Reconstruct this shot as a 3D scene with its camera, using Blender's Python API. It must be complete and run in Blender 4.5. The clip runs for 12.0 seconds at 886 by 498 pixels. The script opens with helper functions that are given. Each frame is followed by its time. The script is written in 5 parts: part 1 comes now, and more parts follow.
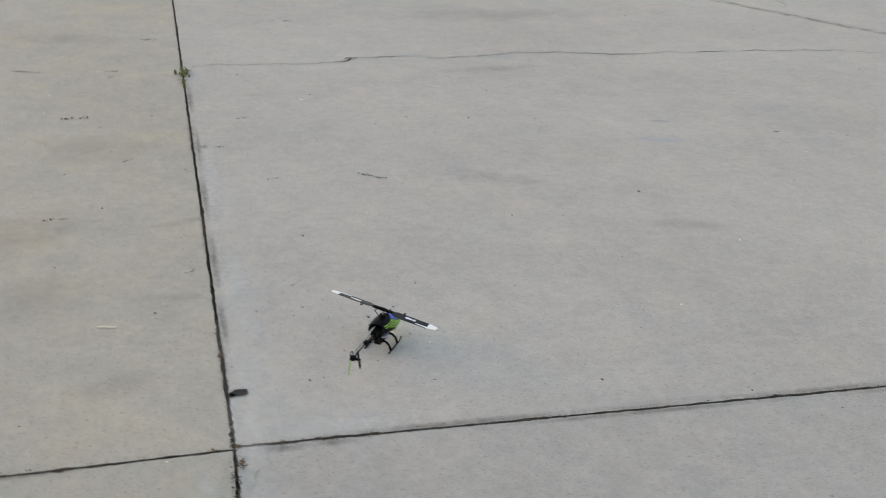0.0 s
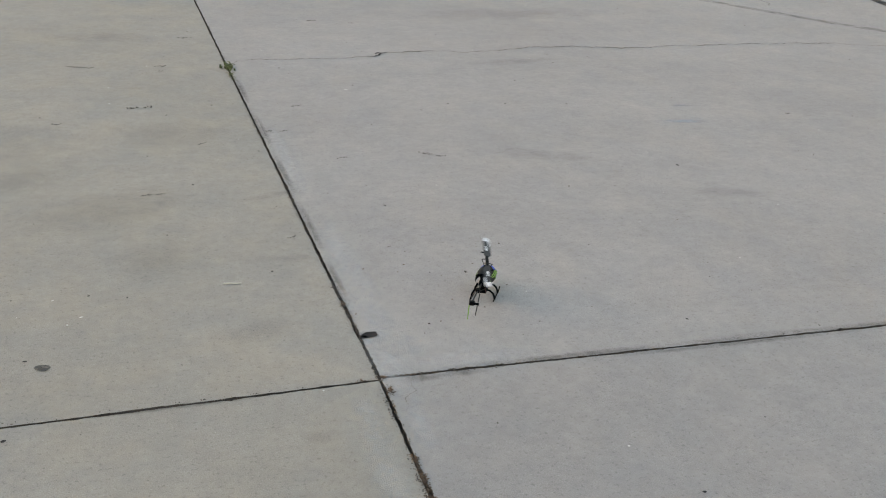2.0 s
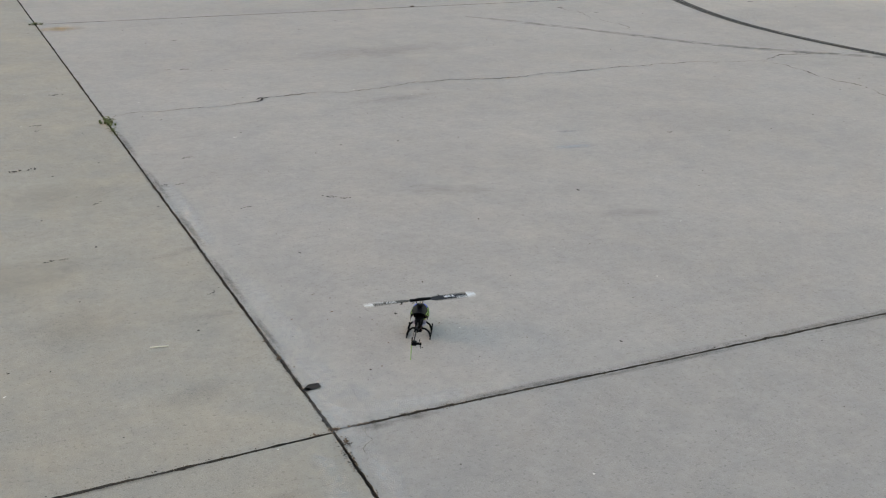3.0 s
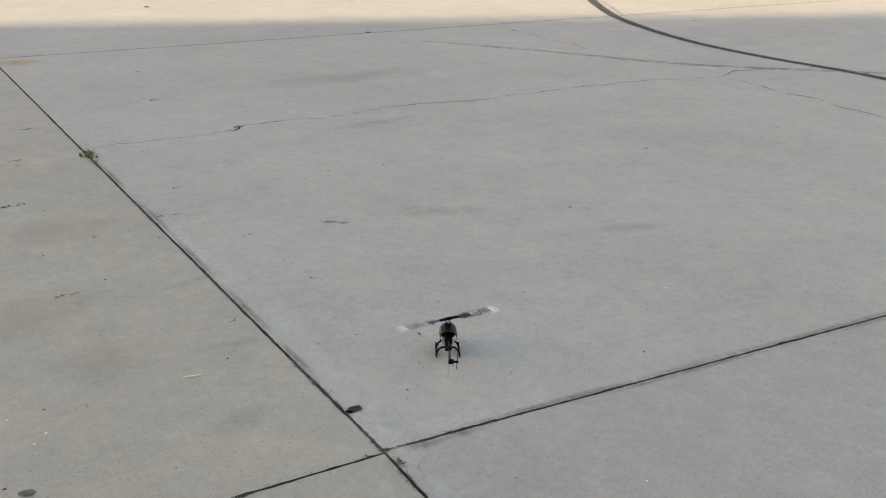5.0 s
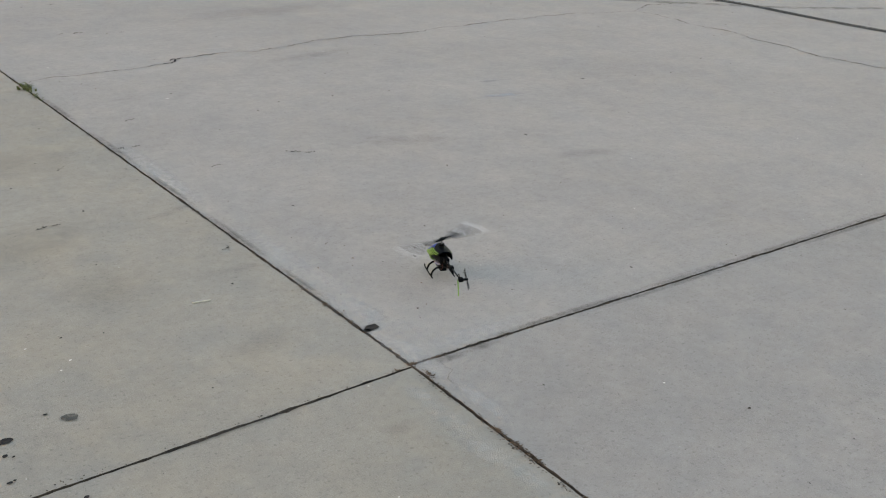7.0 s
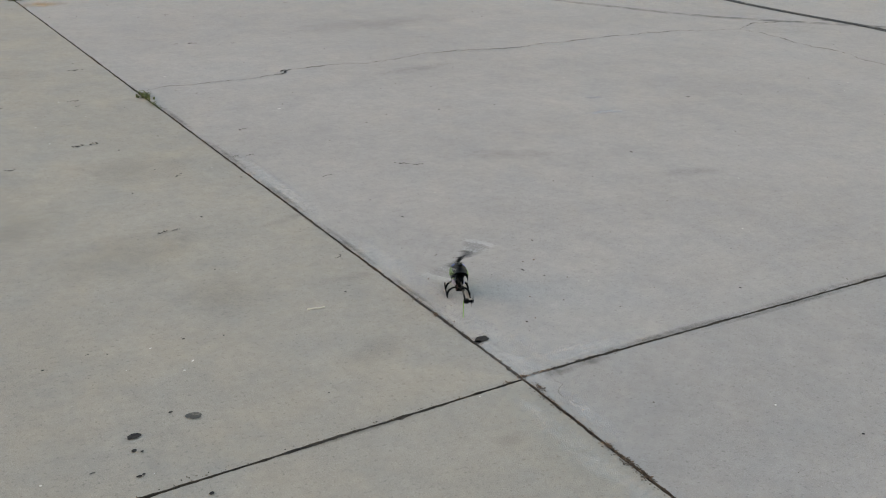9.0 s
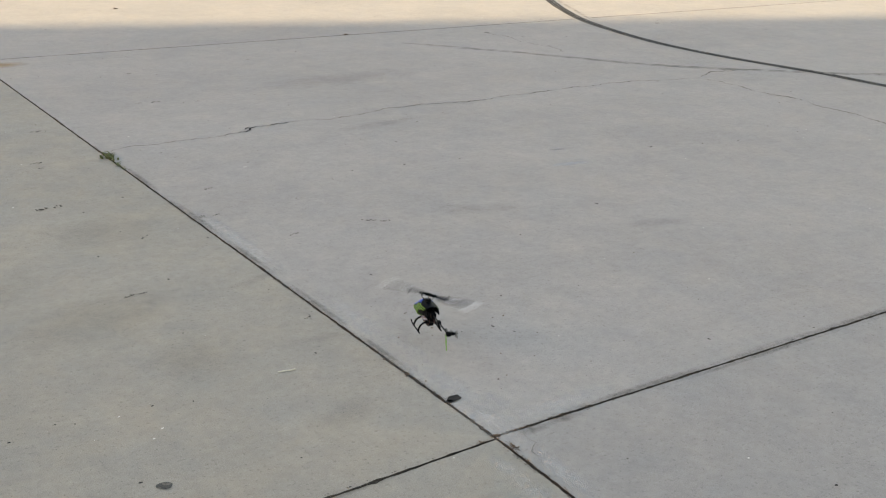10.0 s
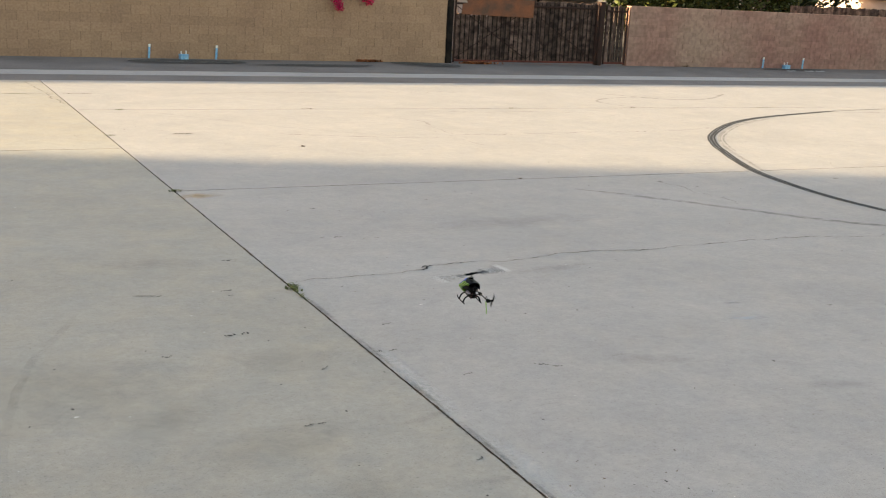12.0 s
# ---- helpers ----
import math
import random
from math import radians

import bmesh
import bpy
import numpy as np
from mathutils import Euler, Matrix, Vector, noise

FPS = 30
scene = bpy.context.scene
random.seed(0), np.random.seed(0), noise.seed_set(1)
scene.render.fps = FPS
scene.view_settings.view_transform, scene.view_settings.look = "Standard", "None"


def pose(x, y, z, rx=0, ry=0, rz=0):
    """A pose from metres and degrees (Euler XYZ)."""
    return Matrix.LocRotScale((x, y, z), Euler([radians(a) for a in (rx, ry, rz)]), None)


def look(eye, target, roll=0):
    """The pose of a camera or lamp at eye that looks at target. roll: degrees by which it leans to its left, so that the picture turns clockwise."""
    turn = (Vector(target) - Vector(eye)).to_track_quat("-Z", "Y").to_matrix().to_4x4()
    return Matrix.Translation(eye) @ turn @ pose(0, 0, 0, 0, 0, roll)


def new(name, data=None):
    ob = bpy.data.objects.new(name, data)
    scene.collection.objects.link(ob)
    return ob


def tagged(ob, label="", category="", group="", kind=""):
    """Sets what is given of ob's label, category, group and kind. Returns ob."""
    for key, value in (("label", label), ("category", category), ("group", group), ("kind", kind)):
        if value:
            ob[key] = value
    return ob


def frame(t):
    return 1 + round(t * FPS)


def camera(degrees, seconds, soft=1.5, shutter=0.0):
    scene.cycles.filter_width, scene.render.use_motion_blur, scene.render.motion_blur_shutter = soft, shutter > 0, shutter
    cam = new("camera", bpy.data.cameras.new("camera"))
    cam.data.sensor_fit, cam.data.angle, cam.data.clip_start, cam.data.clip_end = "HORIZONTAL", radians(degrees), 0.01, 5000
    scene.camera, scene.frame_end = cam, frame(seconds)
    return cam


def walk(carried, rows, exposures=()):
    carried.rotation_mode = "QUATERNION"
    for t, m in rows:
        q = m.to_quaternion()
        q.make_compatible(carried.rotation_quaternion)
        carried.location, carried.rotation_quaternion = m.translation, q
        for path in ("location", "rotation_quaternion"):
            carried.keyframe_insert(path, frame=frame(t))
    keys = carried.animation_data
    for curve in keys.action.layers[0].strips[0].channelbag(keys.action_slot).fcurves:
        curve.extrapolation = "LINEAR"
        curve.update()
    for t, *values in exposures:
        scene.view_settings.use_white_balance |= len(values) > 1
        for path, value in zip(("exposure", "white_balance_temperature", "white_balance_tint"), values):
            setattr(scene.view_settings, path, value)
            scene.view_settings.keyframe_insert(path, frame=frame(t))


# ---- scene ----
cam = camera(43.0, 12.0, soft=1.05, shutter=0.21)
PATH = [
    (0, (-0.19, -2.968, 2.08), (0.296, -1.221, 1.237), 3.65),
    (0.3, (-0.401, -2.989, 2.064), (0.125, -1.218, 1.299), 1.3),
    (0.5, (-0.399, -3.126, 2.055), (0.125, -1.327, 1.354), 1.1),
    (0.7, (-0.451, -3.111, 2.075), (0.179, -1.336, 1.403), 5.4),
    (0.8, (-0.591, -3.182, 2.103), (-0.036, -1.349, 1.528), 4.2),
    (1, (-0.578, -3.345, 2.048), (-0.177, -1.486, 1.428), 2.2),
    (1.2, (-0.594, -3.369, 2.08), (-0.153, -1.534, 1.417), 2.3),
    (1.5, (-0.839, -3.261, 1.98), (-0.21, -1.539, 1.18), 2.2),
    (2, (-0.908, -3.269, 2.005), (-0.32, -1.537, 1.195), 3.8),
    (2.5, (-1.008, -3.27, 2.053), (-0.28, -1.549, 1.34), 1.2),
    (3, (-1.167, -3.116, 1.999), (-0.335, -1.455, 1.257), 2.2),
    (3.2, (-1.19, -3.079, 1.996), (-0.435, -1.384, 1.251), 1.3),
    (4.8, (-1.523, -3.011, 2.026), (-0.601, -1.372, 1.344), 1.9),
    (5, (-1.552, -2.981, 1.989), (-0.596, -1.369, 1.292), 1.6),
    (5.5, (-1.585, -2.988, 2.006), (-0.656, -1.353, 1.326), 2.4),
    (6, (-1.785, -2.82, 1.952), (-0.696, -1.311, 1.219), 0.1),
    (6.5, (-1.949, -2.9, 1.977), (-0.875, -1.417, 1.172), 2.5),
    (6.7, (-2.018, -2.817, 1.927), (-0.882, -1.375, 1.134), 3.3),
    (8.3, (-2.179, -2.758, 1.948), (-1.121, -1.222, 1.227), 1.8),
    (8.5, (-2.23, -2.749, 1.96), (-1.215, -1.202, 1.199), 2.5),
    (9, (-2.198, -2.78, 1.951), (-1.18, -1.24, 1.182), 3.0),
    (9.5, (-2.205, -2.757, 1.95), (-1.172, -1.237, 1.163), 2.6),
    (10, (-2.203, -2.758, 1.995), (-1.12, -1.224, 1.306), 2.4),
    (10.1, (-2.194, -2.753, 1.973), (-1.112, -1.219, 1.283), 2.6),
    (10.2, (-2.191, -2.742, 1.96), (-1.113, -1.21, 1.259), 2.7),
    (10.3, (-2.2, -2.686, 2.009), (-1.126, -1.136, 1.343), 2.4),
    (10.4, (-2.19, -2.723, 2.11), (-1.118, -1.144, 1.513), 1.3),
    (10.467, (-2.1918, -2.7424, 2.1038), (-1.0916, -1.1493, 1.6019), 1.21),
    (10.5, (-2.192, -2.745, 2.103), (-1.088, -1.15, 1.614), 1.2),
    (10.533, (-2.1943, -2.7448, 2.104), (-1.0876, -1.1501, 1.6204), 1.25),
    (10.6, (-2.211, -2.743, 2.111), (-1.085, -1.151, 1.667), 1.6),
    (10.7, (-2.204, -2.764, 2.082), (-1.073, -1.169, 1.664), 1.7),
    (10.8, (-2.21, -2.795, 2.07), (-1.058, -1.212, 1.657), 2.0),
    (11, (-2.207, -2.791, 2.058), (-1.037, -1.229, 1.624), 2.6),
    (11.5, (-2.296, -2.777, 2.058), (-1.183, -1.18, 1.602), 2.7),
    (11.967, (-2.3253, -2.7741, 2.0453), (-1.4502, -1.0376, 1.5786), 2.99),
    (12, (-2.326, -2.774, 2.045), (-1.457, -1.034, 1.578), 3.0),
]
walk(cam, [(t, look(eye, target, roll)) for t, eye, target, roll in PATH],
     [(t, stops, 7900, 20) for t, stops in ((0.0, 3.05), (0.5, 3.07), (1.0, 2.92), (1.5, 2.88), (2.5, 2.89), (5.0, 2.88), (6.5, 2.86), (9.5, 2.85), (10.0, 2.88), (10.5, 2.97), (11.0, 3.0), (12.0, 2.97))])

# ---------------------------------------------------------------- light
SUN_WAY = Vector((math.cos(radians(-16.5)) * math.cos(radians(5.7)), math.sin(radians(-16.5)) * math.cos(radians(5.7)), -math.sin(radians(5.7))))
world = bpy.data.worlds.new("sky")
scene.world = world
world.use_nodes = True
wn = world.node_tree.nodes
sky = wn.new("ShaderNodeTexSky")
sky.sky_type = "NISHITA"
sky.sun_disc = False
sky.sun_elevation = radians(5.7)
sky.sun_rotation = radians(286.5)
sky.air_density, sky.dust_density, sky.ozone_density = 1.0, 1.5, 1.0
wn["Background"].inputs["Strength"].default_value = 0.10
world.node_tree.links.new(sky.outputs[0], wn["Background"].inputs["Color"])
sun_data = bpy.data.lights.new("sun", "SUN")
sun_data.energy, sun_data.angle, sun_data.color = 3.8, radians(0.53), (1.0, 0.90, 0.61)
sun = new("sun", sun_data)
sun.matrix_world = look((-30, 9, 10), Vector((-30, 9, 10)) + SUN_WAY)


# ---------------------------------------------------------------- materials
def mat(name, colour, rough=0.8, second=None, scale=4.0, fine=80.0, fine_amount=0.12, bump=0.2, metal=0.0, per_object=0.0, per_island=0.0, spec=0.4, across=False):
    """A surface with broad blotches, fine grain and a little relief; across: the blotches run on from piece to piece."""
    m = bpy.data.materials.new(name)
    m.use_nodes = True
    n, l = m.node_tree.nodes, m.node_tree.links
    b = n["Principled BSDF"]
    b.inputs["Roughness"].default_value, b.inputs["Metallic"].default_value = rough, metal
    b.inputs["Specular IOR Level"].default_value = spec
    co = n.new("ShaderNodeNewGeometry")
    big = n.new("ShaderNodeTexNoise")
    big.inputs["Scale"].default_value, big.inputs["Detail"].default_value = scale, 5
    small = n.new("ShaderNodeTexNoise")
    small.inputs["Scale"].default_value, small.inputs["Detail"].default_value = fine, 3
    tex = n.new("ShaderNodeTexCoord")
    where = co.outputs["Position"] if across else tex.outputs["Object"]
    l.new(where, big.inputs["Vector"])
    l.new(where, small.inputs["Vector"])
    mix = n.new("ShaderNodeMix")
    mix.data_type = "RGBA"
    mix.inputs["A"].default_value = (*colour, 1)
    mix.inputs["B"].default_value = (*(second or [c * 0.72 for c in colour]), 1)
    ramp = n.new("ShaderNodeMapRange")
    ramp.inputs["From Min"].default_value, ramp.inputs["From Max"].default_value = 0.35, 0.68
    l.new(big.outputs["Fac"], ramp.inputs["Value"])
    l.new(ramp.outputs["Result"], mix.inputs["Factor"])
    hsv = n.new("ShaderNodeHueSaturation")
    l.new(mix.outputs["Result"], hsv.inputs["Color"])
    val = n.new("ShaderNodeMapRange")
    val.inputs["From Min"].default_value, val.inputs["From Max"].default_value = 0.25, 0.75
    val.inputs["To Min"].default_value, val.inputs["To Max"].default_value = 1 - fine_amount, 1 + fine_amount
    l.new(small.outputs["Fac"], val.inputs["Value"])
    out = val.outputs["Result"]
    for amount, socket in ((per_object, "object"), (per_island, "island")):
        if amount:
            src = n.new("ShaderNodeObjectInfo").outputs["Random"] if socket == "object" else co.outputs["Random Per Island"]
            r = n.new("ShaderNodeMapRange")
            r.inputs["To Min"].default_value, r.inputs["To Max"].default_value = 1 - amount, 1 + amount
            l.new(src, r.inputs["Value"])
            mul = n.new("ShaderNodeMath")
            mul.operation = "MULTIPLY"
            l.new(out, mul.inputs[0])
            l.new(r.outputs["Result"], mul.inputs[1])
            out = mul.outputs[0]
    l.new(out, hsv.inputs["Value"])
    l.new(hsv.outputs["Color"], b.inputs["Base Color"])
    if bump:
        bp = n.new("ShaderNodeBump")
        bp.inputs["Strength"].default_value, bp.inputs["Distance"].default_value = bump, 0.01
        l.new(small.outputs["Fac"], bp.inputs["Height"])
        l.new(bp.outputs["Normal"], b.inputs["Normal"])
    return m


def concrete(name, colour, tint, warm, cool):
    """Old pavement: sandy grain, dark pits, pale aggregate, patchy warm and cool mottling, a few broad faint clouds."""
    m = mat(name, colour, 0.8, tint, 0.55, 230, 0.22, 0.35, spec=0.45)
    n, l = m.node_tree.nodes, m.node_tree.links
    b = n["Principled BSDF"]
    socket = b.inputs["Base Color"].links[0].from_socket
    tex = n.new("ShaderNodeTexCoord")

    def grain(scale, detail, rough, lo, hi, a, z, stretch=None):
        t = n.new("ShaderNodeTexNoise")
        t.inputs["Scale"].default_value, t.inputs["Detail"].default_value, t.inputs["Roughness"].default_value = scale, detail, rough
        if stretch:
            mp = n.new("ShaderNodeMapping")
            mp.inputs["Scale"].default_value, mp.inputs["Rotation"].default_value = stretch[0], (0, 0, radians(stretch[1]))
            l.new(tex.outputs["Object"], mp.inputs["Vector"])
            l.new(mp.outputs["Vector"], t.inputs["Vector"])
        else:
            l.new(tex.outputs["Object"], t.inputs["Vector"])
        r = n.new("ShaderNodeMapRange")
        r.inputs["From Min"].default_value, r.inputs["From Max"].default_value = lo, hi
        r.inputs["To Min"].default_value, r.inputs["To Max"].default_value = a, z
        l.new(t.outputs["Fac"], r.inputs["Value"])
        return r.outputs["Result"]

    # warm and cool patches a hand's width to an arm's length across
    for fac, shade in ((grain(2.3, 6, 0.62, 0.44, 0.66, 0.0, 0.75), warm), (grain(3.1, 6, 0.65, 0.47, 0.68, 0.0, 0.75, ((1, 1, 1), 40)), cool)):
        mix = n.new("ShaderNodeMix")
        mix.data_type = "RGBA"
        mix.inputs["B"].default_value = (*shade, 1)
        l.new(fac, mix.inputs["Factor"])
        l.new(socket, mix.inputs["A"])
        socket = mix.outputs["Result"]
    for value in (
            grain(0.8, 5, 0.6, 0.3, 0.72, 1.05, 0.93, ((0.8, 1.15, 1), -28)),
            grain(7.5, 6, 0.7, 0.3, 0.7, 0.94, 1.06),
            grain(24, 5, 0.7, 0.3, 0.7, 0.92, 1.08),
            grain(75, 3, 0.5, 0.28, 0.42, 0.72, 1.0),
            grain(130, 2, 0.5, 0.60, 0.72, 1.0, 1.16),
            grain(13, 6, 0.75, 0.62, 0.80, 1.0, 0.87)):
        mul = n.new("ShaderNodeVectorMath")
        mul.operation = "SCALE"
        l.new(socket, mul.inputs[0])
        l.new(value, mul.inputs["Scale"])
        socket = mul.outputs[0]
    l.new(socket, b.inputs["Base Color"])
    return m


def film_mat(name, colour, cover=0.8, scale=30.0, lo=0.35, hi=0.6, rough=0.8):
    """A thin worn film (rubber, oil, paint) that leaves the surface below bare in places."""
    m = mat(name, colour, rough, None, 6, 120, 0.2, 0.0)
    n, l = m.node_tree.nodes, m.node_tree.links
    t = n.new("ShaderNodeTexNoise")
    t.inputs["Scale"].default_value, t.inputs["Detail"].default_value = scale, 6
    tex = n.new("ShaderNodeTexCoord")
    l.new(tex.outputs["Object"], t.inputs["Vector"])
    r = n.new("ShaderNodeMapRange")
    r.inputs["From Min"].default_value, r.inputs["From Max"].default_value = lo, hi
    r.inputs["To Min"].default_value, r.inputs["To Max"].default_value = 0.0, cover
    l.new(t.outputs["Fac"], r.inputs["Value"])
    l.new(r.outputs["Result"], n["Principled BSDF"].inputs["Alpha"])
    return m


M_SLAB = concrete("concrete", (0.393, 0.371, 0.352), (0.357, 0.337, 0.320), (0.415, 0.383, 0.352), (0.352, 0.337, 0.327))
M_SLABGREY = concrete("grey_concrete", (0.366, 0.348, 0.333), (0.334, 0.318, 0.304), (0.382, 0.358, 0.336), (0.330, 0.319, 0.310))
M_SLABTAN = concrete("tan_concrete", (0.370, 0.346, 0.306), (0.334, 0.310, 0.270), (0.392, 0.352, 0.291), (0.318, 0.309, 0.285))
M_JOINT = mat("joint_dirt", (0.042, 0.034, 0.028), 1.0, (0.105, 0.082, 0.062), 9, 150, 0.3, 0.6)
M_SOIL = mat("soil", (0.16, 0.13, 0.10), 1.0, None, 2, 60, 0.2, 0.4)
M_ASPHALT = mat("asphalt", (0.175, 0.157, 0.149), 0.95, (0.13, 0.118, 0.112), 0.8, 150, 0.3, 0.5)
M_GUTTER = concrete("gutter_concrete", (0.38, 0.365, 0.355), (0.31, 0.30, 0.29), (0.36, 0.33, 0.31), (0.30, 0.30, 0.30))
M_CRACK = mat("crack_dirt", (0.045, 0.038, 0.033), 1.0, (0.135, 0.118, 0.102), 14, 120, 0.3, 0.0)
M_TAN = mat("tan_block", (0.362, 0.234, 0.152), 0.95, (0.305, 0.192, 0.128), 0.9, 22, 0.16, 0.5, per_object=0.07, across=True)
M_TANREST = mat("tan_block_wall", (0.362, 0.234, 0.152), 0.95, (0.305, 0.192, 0.128), 0.9, 22, 0.16, 0.5, across=True)
M_MORTAR = mat("mortar", (0.255, 0.163, 0.110), 1.0, None, 5, 90, 0.2, 0.4)
M_RED = mat("slump_block", (0.280, 0.148, 0.122), 0.95, (0.335, 0.228, 0.178), 0.55, 9, 0.24, 0.6, per_object=0.10, across=True)
M_REDMORTAR = mat("red_mortar", (0.255, 0.15, 0.122), 1.0, None, 5, 90, 0.2, 0.4)
M_STUCCO = mat("tan_stucco", (0.385, 0.262, 0.198), 0.95, (0.34, 0.232, 0.174), 1.5, 90, 0.1, 0.4)
M_PALING = mat("weathered_paling", (0.034, 0.019, 0.016), 0.95, (0.150, 0.100, 0.084), 7, 40, 0.4, 0.5, per_object=0.55, across=True)
M_RUST = mat("rusty_steel", (0.036, 0.014, 0.010), 0.85, (0.02, 0.010, 0.008), 8, 90, 0.3, 0.4, metal=0.1)
M_RUSTRED = mat("red_rust", (0.14, 0.038, 0.028), 0.9, (0.07, 0.024, 0.018), 6, 60, 0.3, 0.3)
M_DARKPOST = mat("dark_post", (0.006, 0.005, 0.005), 0.8, (0.022, 0.017, 0.014), 6, 80, 0.25, 0.3, spec=0.1)
M_PLY = mat("weathered_plywood", (0.24, 0.085, 0.04), 0.9, (0.10, 0.055, 0.04), 2.5, 60, 0.25, 0.4)
M_POLE = mat("pole_wood", (0.15, 0.060, 0.028), 0.9, (0.10, 0.042, 0.022), 3, 50, 0.25, 0.5)
# dark brown that stands for the wall's shadow on the pole
M_POLESHADE = mat("shaded_pole_wood", (0.03, 0.015, 0.012), 0.85, (0.05, 0.025, 0.016), 3, 50, 0.25, 0.5)
M_MAUVE = mat("mauve_siding", (0.46, 0.36, 0.33), 0.9, (0.42, 0.33, 0.30), 2, 60, 0.06, 0.2)
M_WHITE = mat("white_paint", (0.75, 0.74, 0.71), 0.6, (0.68, 0.66, 0.62), 3, 60, 0.06, 0.1)
M_SHINGLE = mat("grey_shingle", (0.11, 0.12, 0.11), 0.95, (0.07, 0.078, 0.07), 3, 40, 0.3, 0.6, per_object=0.2)
M_GLASS = mat("dark_window", (0.03, 0.035, 0.04), 0.08, None, 2, 20, 0.1, 0.0, spec=0.7)
M_TEAL = mat("teal_glass", (0.008, 0.030, 0.036), 0.25, None, 2, 20, 0.1, 0.0, spec=0.2)
# wall colour darkened to hold the shade of the porch
M_PORCHSHADE = mat("shaded_wall", (0.16, 0.12, 0.10), 0.9, None, 2, 40, 0.15, 0.2)
M_CREAM = mat("cream_stucco", (0.62, 0.55, 0.36), 0.9, None, 3, 70, 0.06, 0.3)
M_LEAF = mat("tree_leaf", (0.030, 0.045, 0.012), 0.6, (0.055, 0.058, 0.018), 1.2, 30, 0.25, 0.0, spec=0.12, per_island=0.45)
# leaf green darkened so that its colour carries the shade
M_SHADELEAF = mat("shaded_leaf", (0.010, 0.016, 0.008), 0.6, (0.018, 0.024, 0.010), 1.2, 30, 0.25, 0.0, spec=0.12, per_island=0.4)
M_BLOOM = mat("magenta_bloom", (0.55, 0.012, 0.06), 0.6, (0.42, 0.01, 0.10), 3, 30, 0.2, 0.0, per_island=0.35)
M_BARK = mat("bark", (0.12, 0.085, 0.06), 0.95, None, 6, 60, 0.3, 0.6)
M_WEED = mat("weed_green", (0.085, 0.115, 0.032), 0.7, (0.12, 0.115, 0.045), 20, 60, 0.3, 0.0, per_island=0.4)
M_DRY = mat("dry_litter", (0.14, 0.085, 0.05), 0.9, (0.045, 0.03, 0.022), 20, 60, 0.3, 0.0, per_island=0.5)
M_REDLITTER = mat("red_leaf_litter", (0.36, 0.12, 0.045), 0.9, (0.24, 0.09, 0.04), 8, 60, 0.3, 0.0, per_island=0.5)
M_TYRE = film_mat("tyre_rubber", (0.035, 0.032, 0.032), 0.96, 14, 0.15, 0.45)
M_TYREFAINT = film_mat("tyre_rubber_faint", (0.10, 0.10, 0.10), 0.40, 9, 0.35, 0.65)
M_TYRETRACE = film_mat("tyre_rubber_trace", (0.16, 0.155, 0.15), 0.09, 7, 0.3, 0.75)
M_OIL = mat("oil_spot", (0.018, 0.017, 0.019), 0.85, (0.040, 0.037, 0.036), 40, 120, 0.3, 0.3, spec=0.2)
M_SCUFF = mat("rubber_scuff", (0.032, 0.029, 0.028), 0.9, (0.075, 0.068, 0.062), 60, 120, 0.3, 0.2, spec=0.2)
M_OILFAINT = film_mat("oil_spot_worn", (0.09, 0.09, 0.085), 0.85, 40, 0.2, 0.55)
M_BLUE = mat("blue_marker_paint", (0.10, 0.36, 0.62), 0.6, (0.28, 0.5, 0.66), 12, 70, 0.2, 0.1)
M_PALE = film_mat("white_marker_paint", (0.7, 0.7, 0.68), 0.8, 20, 0.3, 0.55)
M_BUILDING = mat("shade_building_wall", (0.42, 0.38, 0.32), 0.95, None, 1, 40, 0.1, 0.3)


# ---------------------------------------------------------------- mesh helpers
def mesh_of(name, bm, *mats):
    me = bpy.data.meshes.new(name)
    bm.to_mesh(me)
    bm.free()
    for m in mats:
        me.materials.append(m)
    return me


def part(name, bm, material, parent, label=""):
    """One mesh object under a thing or a part."""
    ob = new(name, mesh_of(name, bm, material))
    ob.parent = parent
    return tagged(ob, label)


def thing(name, label, category, group="", kind="", at=None):
    ob = new(name)
    if at is not None:
        ob.matrix_world = at
    return tagged(ob, label, category, group, kind)


def box(lo, hi, bevel=0.0, bm=None, segments=1):
    bm = bm or bmesh.new()
    lo, hi = Vector(lo), Vector(hi)
    r = bmesh.ops.create_cube(bm, size=1, matrix=Matrix.Translation((lo + hi) / 2) @ Matrix.Diagonal((*(hi - lo), 1)))
    if bevel:
        edges = list({e for v in r["verts"] for e in v.link_edges})
        bmesh.ops.bevel(bm, geom=edges, offset=bevel, segments=segments, affect="EDGES", profile=0.6)
    return bm


def rod(a, b, r, r2=None, seg=8, bm=None):
    """A round bar from a to b."""
    bm = bm or bmesh.new()
    a, b = Vector(a), Vector(b)
    d = b - a
    m = Matrix.Translation((a + b) / 2) @ d.to_track_quat("Z", "Y").to_matrix().to_4x4()
    bmesh.ops.create_cone(bm, cap_ends=True, segments=seg, radius1=r, radius2=r if r2 is None else r2, depth=d.length, matrix=m)
    return bm


